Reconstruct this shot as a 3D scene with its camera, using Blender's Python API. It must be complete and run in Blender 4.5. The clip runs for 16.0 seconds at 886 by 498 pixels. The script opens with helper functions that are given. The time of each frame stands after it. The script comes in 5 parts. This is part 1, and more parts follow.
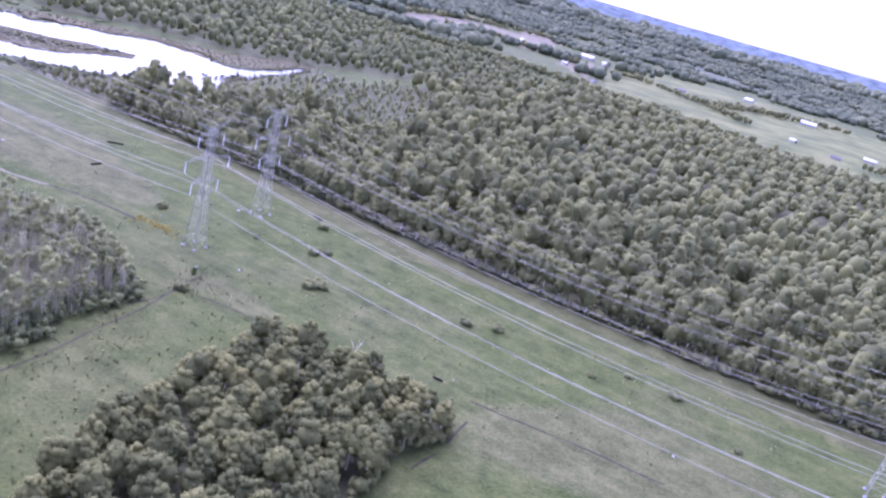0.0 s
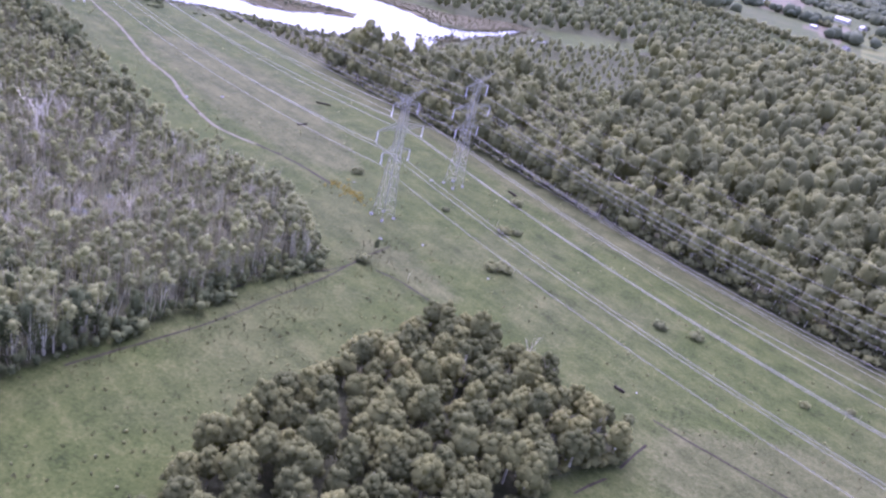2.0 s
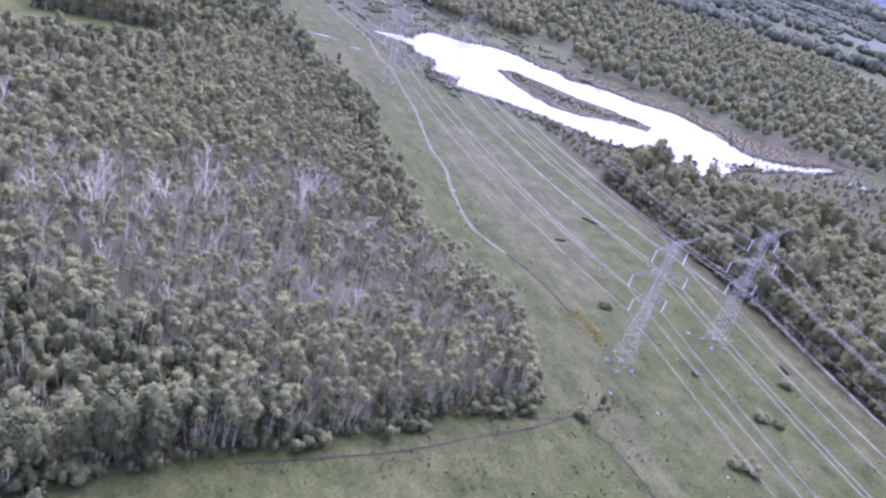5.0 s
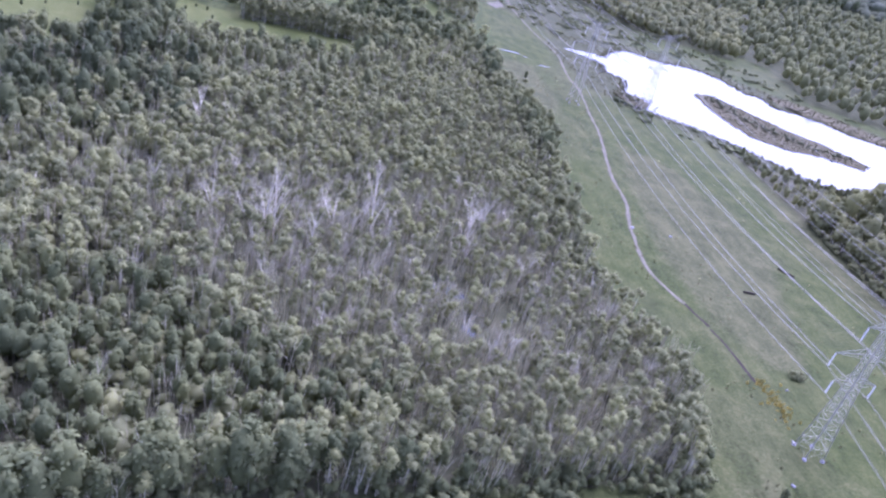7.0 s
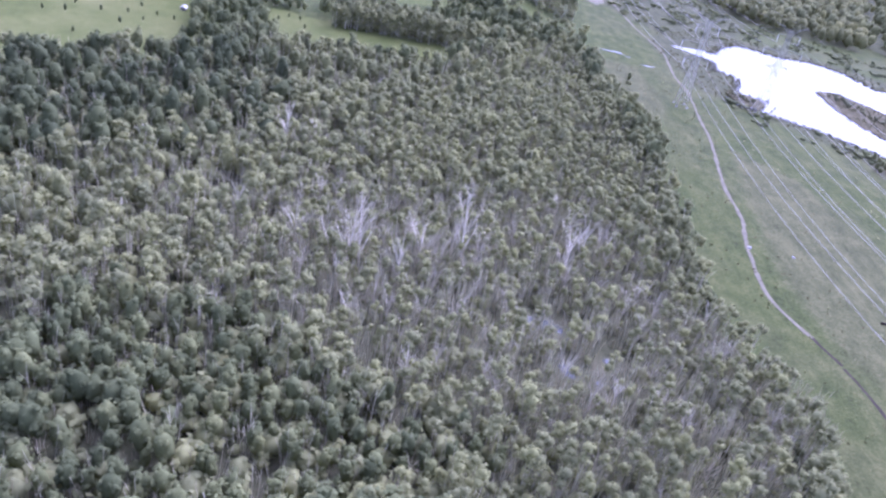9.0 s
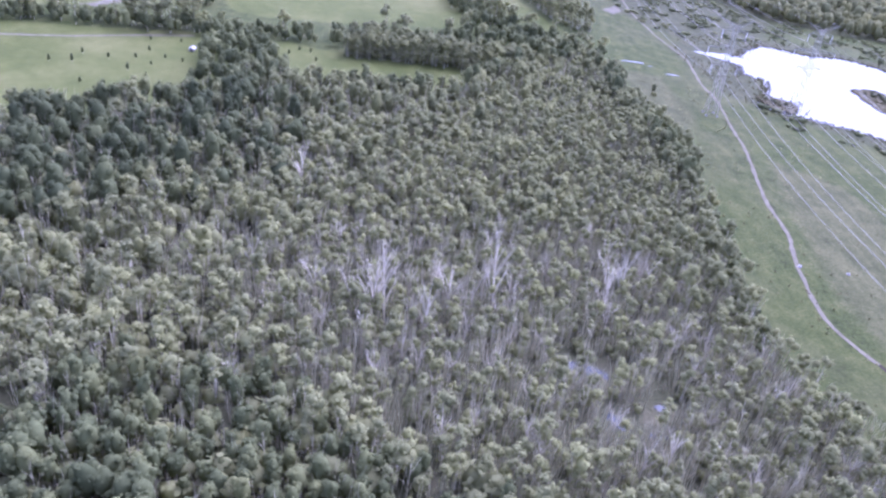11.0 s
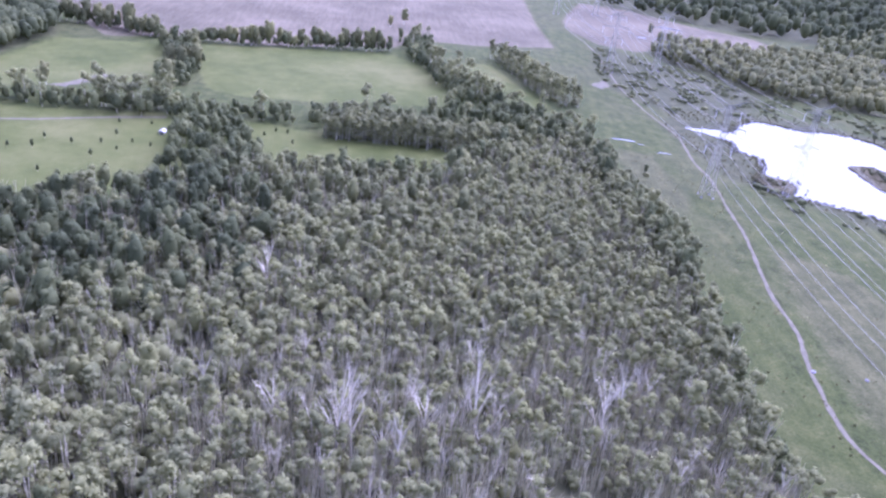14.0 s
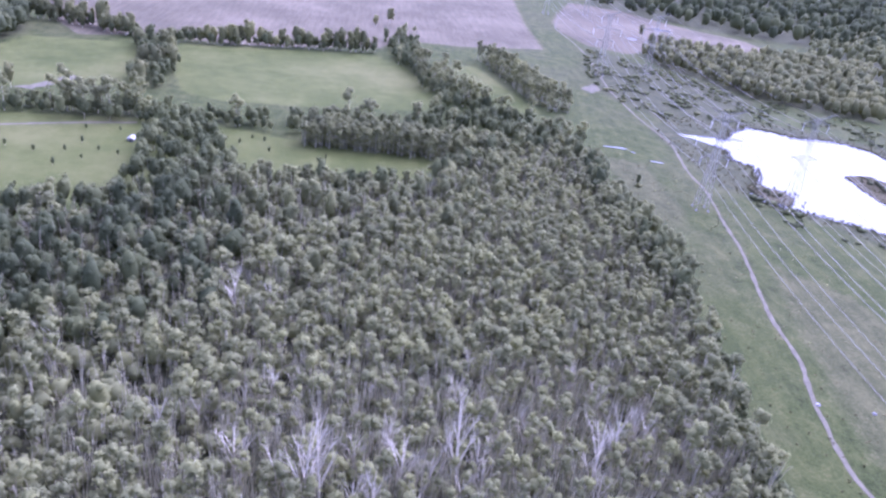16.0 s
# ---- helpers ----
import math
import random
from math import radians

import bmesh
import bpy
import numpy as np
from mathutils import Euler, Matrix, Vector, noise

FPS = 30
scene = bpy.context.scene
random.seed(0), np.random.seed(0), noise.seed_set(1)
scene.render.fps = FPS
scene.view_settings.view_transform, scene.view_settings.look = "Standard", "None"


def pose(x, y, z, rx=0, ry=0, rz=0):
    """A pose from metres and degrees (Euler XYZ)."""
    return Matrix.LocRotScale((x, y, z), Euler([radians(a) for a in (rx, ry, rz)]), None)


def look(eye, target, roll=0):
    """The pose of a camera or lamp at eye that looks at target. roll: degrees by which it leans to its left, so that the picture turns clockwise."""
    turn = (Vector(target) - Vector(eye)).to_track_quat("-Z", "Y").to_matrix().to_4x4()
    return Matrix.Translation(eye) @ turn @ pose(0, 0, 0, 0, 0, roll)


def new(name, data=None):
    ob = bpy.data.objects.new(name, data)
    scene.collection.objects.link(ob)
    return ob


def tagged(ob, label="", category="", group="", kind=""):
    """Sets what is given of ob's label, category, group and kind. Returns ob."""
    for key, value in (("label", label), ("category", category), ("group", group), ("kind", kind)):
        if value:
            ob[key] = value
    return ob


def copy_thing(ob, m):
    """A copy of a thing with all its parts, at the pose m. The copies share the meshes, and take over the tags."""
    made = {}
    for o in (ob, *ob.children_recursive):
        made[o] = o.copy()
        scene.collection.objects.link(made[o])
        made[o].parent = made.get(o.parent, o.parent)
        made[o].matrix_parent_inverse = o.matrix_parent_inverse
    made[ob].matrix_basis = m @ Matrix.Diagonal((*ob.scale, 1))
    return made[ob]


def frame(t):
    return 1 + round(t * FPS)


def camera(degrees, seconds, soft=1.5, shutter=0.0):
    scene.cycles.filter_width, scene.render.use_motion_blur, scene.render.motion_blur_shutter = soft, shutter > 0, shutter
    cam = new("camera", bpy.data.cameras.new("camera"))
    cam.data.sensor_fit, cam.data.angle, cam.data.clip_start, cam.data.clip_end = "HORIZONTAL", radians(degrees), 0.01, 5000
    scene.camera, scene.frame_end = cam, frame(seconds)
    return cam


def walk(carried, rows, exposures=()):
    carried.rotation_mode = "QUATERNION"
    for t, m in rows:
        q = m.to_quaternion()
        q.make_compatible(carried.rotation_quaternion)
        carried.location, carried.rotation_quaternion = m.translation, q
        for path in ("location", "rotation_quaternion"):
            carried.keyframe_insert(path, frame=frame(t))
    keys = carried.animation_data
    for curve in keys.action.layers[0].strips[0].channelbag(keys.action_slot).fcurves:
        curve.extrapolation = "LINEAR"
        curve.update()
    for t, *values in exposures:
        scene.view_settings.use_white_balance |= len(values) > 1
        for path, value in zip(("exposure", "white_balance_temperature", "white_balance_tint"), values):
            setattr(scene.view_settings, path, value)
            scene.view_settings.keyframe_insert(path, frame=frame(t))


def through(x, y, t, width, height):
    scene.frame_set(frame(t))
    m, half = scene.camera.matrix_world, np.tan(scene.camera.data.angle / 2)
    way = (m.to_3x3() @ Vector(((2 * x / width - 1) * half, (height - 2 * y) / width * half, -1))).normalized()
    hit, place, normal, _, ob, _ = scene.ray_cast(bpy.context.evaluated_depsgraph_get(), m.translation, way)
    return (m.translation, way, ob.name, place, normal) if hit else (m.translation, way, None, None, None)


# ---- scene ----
# Camera: a small aircraft gliding some 100 m over farmland beside a power line.
cam = camera(59.84, 16.0, soft=2.5)
# seconds, x, y, z, heading to the left of +y, pitch, roll
PATH = [
    (0.0, 0.00, 0.00, 100.00, 0.00, -19.92, 15.80),
    (0.5, 0.67, 4.90, 100.27, 4.11, -20.35, 16.46),
    (1.0, 1.00, 9.54, 100.35, 7.88, -24.88, 15.85),
    (1.5, 1.30, 13.90, 100.58, 11.02, -26.27, 14.86),
    (2.0, 1.12, 18.38, 101.26, 15.25, -26.82, 14.78),
    (2.5, 0.56, 22.88, 102.12, 18.62, -25.81, 16.62),
    (3.0, -0.30, 27.23, 102.55, 22.95, -25.90, 17.78),
    (3.5, -1.40, 31.33, 102.56, 27.39, -24.98, 18.02),
    (4.0, -3.40, 35.59, 103.16, 30.94, -24.65, 14.85),
    (4.2, -4.20, 37.19, 103.43, 32.33, -24.87, 14.52),
    (6.3, -12.48, 50.12, 106.36, 47.54, -28.63, 19.57),
    (6.5, -13.68, 51.09, 106.36, 49.14, -28.97, 18.15),
    (7.0, -16.91, 53.37, 106.14, 52.33, -29.18, 16.12),
    (7.5, -20.50, 55.75, 106.04, 54.47, -30.11, 13.83),
    (8.0, -23.83, 57.98, 105.87, 57.36, -30.81, 12.91),
    (8.5, -27.42, 59.96, 105.88, 59.12, -30.35, 13.55),
    (9.0, -31.16, 61.67, 106.00, 60.26, -31.30, 12.35),
    (9.2, -32.62, 62.30, 106.03, 61.08, -30.87, 11.36),
    (11.3, -46.22, 67.93, 105.60, 62.59, -30.66, 7.60),
    (11.5, -47.48, 68.72, 105.82, 61.65, -30.63, 8.41),
    (12.0, -50.47, 70.71, 106.32, 63.43, -30.78, 6.44),
    (12.5, -53.69, 72.95, 106.67, 60.96, -29.14, 9.91),
    (13.0, -56.97, 74.99, 106.93, 63.63, -26.68, 7.19),
    (13.5, -60.08, 77.02, 106.88, 63.45, -26.37, 6.23),
    (14.0, -63.11, 78.88, 106.58, 62.71, -25.99, 7.33),
    (14.5, -66.57, 80.76, 106.62, 62.91, -26.25, 7.20),
    (15.0, -69.87, 82.60, 106.75, 63.16, -26.20, 6.20),
    (15.5, -72.88, 84.87, 106.81, 63.27, -26.30, 5.31),
    (16.0, -76.43, 86.68, 106.68, 61.71, -26.13, 7.98),
]
walk(cam, [(t, pose(x, y, z, 90 + p, 0, h) @ pose(0, 0, 0, 0, 0, r)) for t, x, y, z, h, p, r in PATH],
     exposures=[(0, 1.95, 4880, 57), (0.5, 1.88, 5050, 57), (1.0, 1.76, 5270, 57), (2.0, 1.8, 5050, 58), (2.5, 1.84, 4920, 59), (3.5, 1.86, 4890, 62), (4.2, 1.84, 4960, 63), (7, 1.77, 4840, 53),
                (9, 1.84, 4830, 53), (12, 1.88, 4810, 54), (16, 1.82, 4790, 58)])

# ---- world and light: a bright, thinly overcast sky with the sun ahead behind the veil ----
SUN_HEADING, SUN_HEIGHT = 27.0, 51.0
world = bpy.data.worlds.new("sky")
scene.world = world
world.use_nodes = True
wt = world.node_tree
sky = wt.nodes.new("ShaderNodeTexSky")
sky.sky_type, sky.sun_disc = "NISHITA", False
sky.sun_elevation, sky.sun_rotation = radians(SUN_HEIGHT), radians(-SUN_HEADING)
sky.altitude, sky.air_density, sky.dust_density, sky.ozone_density = 200, 0.8, 2.5, 1.0
back = wt.nodes["Background"]
back.inputs["Strength"].default_value = 0.15
veil = wt.nodes.new("ShaderNodeHueSaturation")
veil.inputs["Saturation"].default_value = 0.5
wt.links.new(sky.outputs[0], veil.inputs["Color"])
wt.links.new(veil.outputs[0], back.inputs["Color"])
sun_data = bpy.data.lights.new("sun", "SUN")
sun_data.energy, sun_data.angle, sun_data.color = 1.5, radians(76), (1.0, 0.975, 0.95)
sun = new("sun", sun_data)
a, e = radians(SUN_HEADING), radians(SUN_HEIGHT)
sun.matrix_world = look((-math.sin(a) * math.cos(e) * 900, math.cos(a) * math.cos(e) * 900, math.sin(e) * 900), (0, 0, 0))


# ---- materials ----
def material(name):
    m = bpy.data.materials.new(name)
    m.use_nodes = True
    nt = m.node_tree
    return m, nt, nt.nodes["Principled BSDF"]


def node(nt, kind, **values):
    n = nt.nodes.new(kind)
    for key, value in values.items():
        if key in n.inputs:
            n.inputs[key].default_value = value
    return n


def noise_of(nt, scale, detail=4.0, rough=0.6, stretch=None):
    """Noise in world metres: its value runs about 0.3 to 0.7."""
    where = nt.nodes.new("ShaderNodeNewGeometry").outputs["Position"]
    if stretch:
        turned, scaled = nt.nodes.new("ShaderNodeMapping"), nt.nodes.new("ShaderNodeMapping")
        turned.inputs["Rotation"].default_value = (0, 0, radians(stretch[3]))
        scaled.inputs["Scale"].default_value = stretch[:3]
        nt.links.new(where, turned.inputs["Vector"])
        nt.links.new(turned.outputs[0], scaled.inputs["Vector"])
        where = scaled.outputs[0]
    n = node(nt, "ShaderNodeTexNoise", Scale=scale, Detail=detail, Roughness=rough)
    nt.links.new(where, n.inputs["Vector"])
    return n.outputs["Fac"]


def ramp(nt, fac, stops):
    r = nt.nodes.new("ShaderNodeValToRGB")
    while len(r.color_ramp.elements) < len(stops):
        r.color_ramp.elements.new(0.5)
    for el, (at, c) in zip(r.color_ramp.elements, stops):
        el.position, el.color = at, (*c, 1)
    nt.links.new(fac, r.inputs[0])
    return r.outputs[0]


def mix(nt, fac, a, b):
    m = nt.nodes.new("ShaderNodeMix")
    m.data_type = "RGBA"
    for value, slot in ((fac, 0), (a, 6), (b, 7)):
        if isinstance(value, (int, float)):
            m.inputs[slot].default_value = value
        elif isinstance(value, tuple):
            m.inputs[slot].default_value = (*value, 1)
        else:
            nt.links.new(value, m.inputs[slot])
    return m.outputs[2]


def calc(nt, how, a, b=0.0, clamp=False):
    m = nt.nodes.new("ShaderNodeMath")
    m.operation, m.use_clamp = how, clamp
    for slot, value in enumerate((a, b)):
        if isinstance(value, (int, float)):
            m.inputs[slot].default_value = value
        else:
            nt.links.new(value, m.inputs[slot])
    return m.outputs[0]


def attribute(nt, name):
    n = nt.nodes.new("ShaderNodeAttribute")
    n.attribute_name = name
    return n.outputs["Fac"]


def bump(nt, bsdf, height, strength, distance):
    b = node(nt, "ShaderNodeBump", Strength=strength, Distance=distance)
    nt.links.new(height, b.inputs["Height"])
    nt.links.new(b.outputs[0], bsdf.inputs["Normal"])


def plain(name, colour, rough=0.7, metal=0.0, vary=0.25, scale=0.8, height=0.0):
    """A surface of one colour with blotches, grain and a little relief."""
    m, nt, b = material(name)
    n1, n2 = noise_of(nt, scale), noise_of(nt, scale * 9)
    dark = tuple(c * (1 - vary) for c in colour)
    light = tuple(min(1, c * (1 + vary)) for c in colour)
    base = ramp(nt, calc(nt, "ADD", calc(nt, "MULTIPLY", n1, 0.6), calc(nt, "MULTIPLY", n2, 0.4)), [(0.35, dark), (0.65, light)])
    nt.links.new(base, b.inputs["Base Color"])
    b.inputs["Roughness"].default_value, b.inputs["Metallic"].default_value = rough, metal
    b.inputs["Specular IOR Level"].default_value = 0.12 if rough > 0.8 else 0.4
    if height:
        bump(nt, b, n2, 0.6, height)
    return m


def leaves(name, stops, through=0.3):
    """Foliage: each tree has its own green, mottled by leaf clusters."""
    m, nt, b = material(name)
    own = nt.nodes.new("ShaderNodeObjectInfo").outputs["Random"]
    isle = nt.nodes.new("ShaderNodeNewGeometry").outputs["Random Per Island"]
    tree = calc(nt, "FRACT", calc(nt, "ADD", own, attribute(nt, "tint")))
    fac = calc(nt, "ADD", calc(nt, "MULTIPLY", tree, 0.62), calc(nt, "MULTIPLY", isle, 0.14))
    fac = calc(nt, "ADD", fac, calc(nt, "MULTIPLY", calc(nt, "SUBTRACT", noise_of(nt, 0.02), 0.42), 0.7))
    clumps = noise_of(nt, 1.7, 4, 0.7)
    fac = calc(nt, "ADD", fac, calc(nt, "MULTIPLY", calc(nt, "SUBTRACT", clumps, 0.5), 0.9), True)
    base = ramp(nt, fac, stops)
    nt.links.new(base, b.inputs["Base Color"])
    b.inputs["Roughness"].default_value = 0.8
    b.inputs["Specular IOR Level"].default_value = 0.06
    t = nt.nodes.new("ShaderNodeBsdfTranslucent")
    nt.links.new(base, t.inputs["Color"])
    s = nt.nodes.new("ShaderNodeMixShader")
    s.inputs[0].default_value = through
    nt.links.new(b.outputs[0], s.inputs[1])
    nt.links.new(t.outputs[0], s.inputs[2])
    nt.links.new(s.outputs[0], nt.nodes["Material Output"].inputs[0])
    return m


LEAF_OAK = leaves("oak_leaves", [(0.0, (0.1, 0.108, 0.044)), (0.4, (0.165, 0.17, 0.066)), (0.75, (0.24, 0.235, 0.085)), (0.9, (0.28, 0.257, 0.095)), (1.0, (0.26, 0.195, 0.11))], 0.4)
LEAF_WOOD = leaves("wood_leaves", [(0.0, (0.21, 0.22, 0.106)), (0.5, (0.295, 0.303, 0.135)), (1.0, (0.365, 0.37, 0.15))], 0.48)
LEAF_FAR = leaves("forest_leaves", [(0.0, (0.15, 0.158, 0.072)), (0.5, (0.228, 0.232, 0.098)), (1.0, (0.335, 0.326, 0.125))], 0.42)
# Far woods: dark green, lightened and greyed in the colour towards haze.
LEAF_DARK = leaves("distant_leaves", [(0.0, (0.105, 0.125, 0.075)), (0.5, (0.16, 0.178, 0.1)), (1.0, (0.225, 0.234, 0.12))])
# Pale green foliage, its colour lightened partly for the haze over distant woods.
LEAF_PALE = leaves("pale_hazed_leaves", [(0.0, (0.155, 0.168, 0.077)), (0.5, (0.228, 0.238, 0.102)), (1.0, (0.315, 0.315, 0.125))], 0.4)
# The next two greens are truly deeper, and darkened further for lens vignetting.
LEAF_GREEN = leaves("green_wood_leaves", [(0.0, (0.105, 0.122, 0.055)), (0.5, (0.165, 0.183, 0.078)), (1.0, (0.245, 0.254, 0.1))], 0.4)
LEAF_LUSH = leaves("tall_wood_leaves", [(0.0, (0.085, 0.1, 0.048)), (0.5, (0.13, 0.148, 0.065)), (1.0, (0.195, 0.208, 0.083))], 0.4)
LEAF_SHRUB = leaves("shrub_leaves", [(0.0, (0.13, 0.14, 0.075)), (0.6, (0.185, 0.19, 0.1)), (1.0, (0.25, 0.24, 0.13))])
REED = leaves("reed_blades", [(0.0, (0.092, 0.096, 0.044)), (0.5, (0.135, 0.133, 0.06)), (1.0, (0.19, 0.176, 0.088))])
WEED = leaves("yellow_weeds", [(0.0, (0.24, 0.22, 0.06)), (0.5, (0.4, 0.33, 0.08)), (1.0, (0.5, 0.38, 0.09))])
BARK = plain("grey_bark", (0.52, 0.495, 0.35), 0.9, vary=0.35, scale=1.5)
TWIGS = plain("grey_twigs", (0.45, 0.43, 0.275), 0.85, vary=0.3, scale=1.2)
DEADWOOD = plain("bleached_wood", (0.58, 0.54, 0.4), 0.85, vary=0.25, scale=1.2)
STEEL = plain("galvanised_steel", (0.31, 0.31, 0.235), 0.65, 0.0, 0.15, 0.6)
CABLE = plain("weathered_aluminium", (0.26, 0.258, 0.2), 0.55, 0.2, 0.1, 0.3)
PORCELAIN = plain("white_porcelain", (0.66, 0.66, 0.63), 0.4, 0, 0.05, 1)
CONCRETE = plain("pale_concrete", (0.36, 0.35, 0.34), 0.9, 0, 0.15, 1.5)
DIRT = plain("pale_dirt", (0.155, 0.143, 0.095), 0.95, 0, 0.3, 0.35, 0.05)
MUD = plain("dark_mud", (0.042, 0.035, 0.024), 0.9, 0, 0.4, 0.5, 0.05)
WHITE_PAINT = plain("white_paint", (0.45, 0.43, 0.38), 0.6, 0, 0.06, 0.4)
ROOF_METAL = plain("pale_metal_roof", (0.42, 0.41, 0.38), 0.5, 0.1, 0.08, 0.3)
ROOF_DARK = plain("dark_shingles", (0.14, 0.13, 0.13), 0.85, 0, 0.2, 0.8)
DARK_GLASS = plain("dark_glass", (0.03, 0.035, 0.04), 0.1, 0, 0.1, 1)

REED_BED = plain("tan_reed_bed", (0.105, 0.095, 0.048), 0.95, 0, 0.45, 0.25, 0.1)
WATER, nt, b = material("still_water")
b.inputs["Base Color"].default_value = (0.05, 0.06, 0.06, 1)
b.inputs["Roughness"].default_value, b.inputs["IOR"].default_value = 0.26, 1.33
bump(nt, b, noise_of(nt, 0.9, 3, 0.6), 0.25, 0.06)

GROUND, nt, b = material("grassland")
fine, mid, broad = noise_of(nt, 1.1, 5, 0.7), noise_of(nt, 0.12, 7, 0.75), noise_of(nt, 0.018, 4, 0.6)
swaths = noise_of(nt, 0.3, 5, 0.65, (0.12, 1.0, 1, 24))
blotch = calc(nt, "ADD", calc(nt, "ADD", calc(nt, "MULTIPLY", mid, 0.45), calc(nt, "MULTIPLY", fine, 0.35)), calc(nt, "MULTIPLY", swaths, 0.2))
grass = ramp(nt, blotch, [(0.38, (0.022, 0.032, 0.007)), (0.47, (0.052, 0.067, 0.015)), (0.55, (0.08, 0.092, 0.024)), (0.63, (0.125, 0.122, 0.044))])
dry = ramp(nt, blotch, [(0.38, (0.038, 0.043, 0.013)), (0.5, (0.08, 0.086, 0.03)), (0.62, (0.135, 0.132, 0.055))])
floor_ = ramp(nt, blotch, [(0.4, (0.055, 0.06, 0.027)), (0.5, (0.09, 0.092, 0.045)), (0.6, (0.14, 0.13, 0.075))])
marsh = ramp(nt, blotch, [(0.4, (0.038, 0.046, 0.017)), (0.5, (0.068, 0.074, 0.029)), (0.6, (0.105, 0.105, 0.048))])
rows_ = noise_of(nt, 0.25, 3, 0.6, (0.15, 1.6, 1, 20))
tilled = ramp(nt, calc(nt, "ADD", calc(nt, "MULTIPLY", rows_, 0.35), calc(nt, "MULTIPLY", broad, 0.65)), [(0.4, (0.1, 0.089, 0.05)), (0.5, (0.13, 0.114, 0.065)), (0.6, (0.168, 0.145, 0.086))])
lush = ramp(nt, calc(nt, "ADD", calc(nt, "MULTIPLY", mid, 0.4), calc(nt, "MULTIPLY", broad, 0.6)), [(0.38, (0.068, 0.084, 0.018)), (0.5, (0.098, 0.112, 0.028)), (0.62, (0.138, 0.142, 0.045))])


def share(name, wobble=0.9):
    """A region's share with a ragged, mottled edge."""
    v = calc(nt, "ADD", attribute(nt, name), calc(nt, "MULTIPLY", calc(nt, "SUBTRACT", blotch, 0.5), wobble))
    return calc(nt, "MULTIPLY", calc(nt, "SUBTRACT", v, 0.35), 3.0, True)


base = mix(nt, calc(nt, "MULTIPLY", calc(nt, "SUBTRACT", broad, 0.45), 7.0, True), grass, mix(nt, 0.6, grass, dry))
base = mix(nt, share("lush", 0.3), base, lush)
hay = ramp(nt, broad, [(0.4, (0.07, 0.083, 0.024)), (0.5, (0.1, 0.11, 0.032)), (0.6, (0.135, 0.136, 0.044))])
base = mix(nt, share("hay", 0.3), base, hay)
base = mix(nt, share("dry", 1.6), base, dry)
base = mix(nt, share("tilled", 0.3), base, tilled)
base = mix(nt, share("floor", 1.0), base, floor_)
base = mix(nt, share("marsh", 1.2), base, marsh)
far_green = ramp(nt, mid, [(0.4, (0.06, 0.07, 0.038)), (0.6, (0.1, 0.108, 0.06))])
base = mix(nt, share("distance", 0.3), base, far_green)
nt.links.new(base, b.inputs["Base Color"])
b.inputs["Roughness"].default_value, b.inputs["Specular IOR Level"].default_value = 0.95, 0.15
bump(nt, b, calc(nt, "ADD", fine, mid), 0.9, 0.35)


# ---- mesh helpers ----
def part(name, bm, mat, parent=None, label=""):
    """One mesh object out of a bmesh, under a thing or a part."""
    mesh = bpy.data.meshes.new(name)
    bm.to_mesh(mesh)
    bm.free()
    return dress(name, mesh, mat, parent, label)


def dress(name, mesh, mat, parent=None, label=""):
    for m in mat if isinstance(mat, (list, tuple)) else [mat]:
        mesh.materials.append(m)
    ob = new(name, mesh)
    if parent is not None:
        ob.parent = parent
    if label:
        tagged(ob, label)
    return ob


def raw_mesh(name, verts, tris, slots=None, tint=None):
    """A mesh straight from arrays of places and triangles."""
    mesh = bpy.data.meshes.new(name)
    verts, tris = np.asarray(verts, np.float32), np.asarray(tris, np.int32)
    mesh.vertices.add(len(verts))
    mesh.vertices.foreach_set("co", verts.ravel())
    mesh.loops.add(3 * len(tris))
    mesh.loops.foreach_set("vertex_index", tris.ravel())
    mesh.polygons.add(len(tris))
    mesh.polygons.foreach_set("loop_start", np.arange(0, 3 * len(tris), 3, dtype=np.int32))
    if slots is not None:
        mesh.polygons.foreach_set("material_index", np.asarray(slots, np.int32))
    if tint is not None:
        mesh.attributes.new("tint", "FLOAT", "POINT").data.foreach_set("value", np.asarray(tint, np.float32))
    mesh.update(calc_edges=True)
    return mesh


def beam(bm, p, q, r0, r1=None, sides=4):
    """A tapered bar from p to q."""
    p, q = Vector(p), Vector(q)
    turn = (q - p).to_track_quat("Z", "Y").to_matrix().to_4x4()
    m = Matrix.Translation((p + q) / 2) @ turn
    bmesh.ops.create_cone(bm, cap_ends=True, segments=sides, radius1=r0, radius2=r0 if r1 is None else r1, depth=(q - p).length, matrix=m)


def box(bm, x, y, z, w, d, h):
    bmesh.ops.create_cube(bm, size=1, matrix=Matrix.Translation((x, y, z + h / 2)) @ Matrix.Diagonal((w, d, h, 1)))


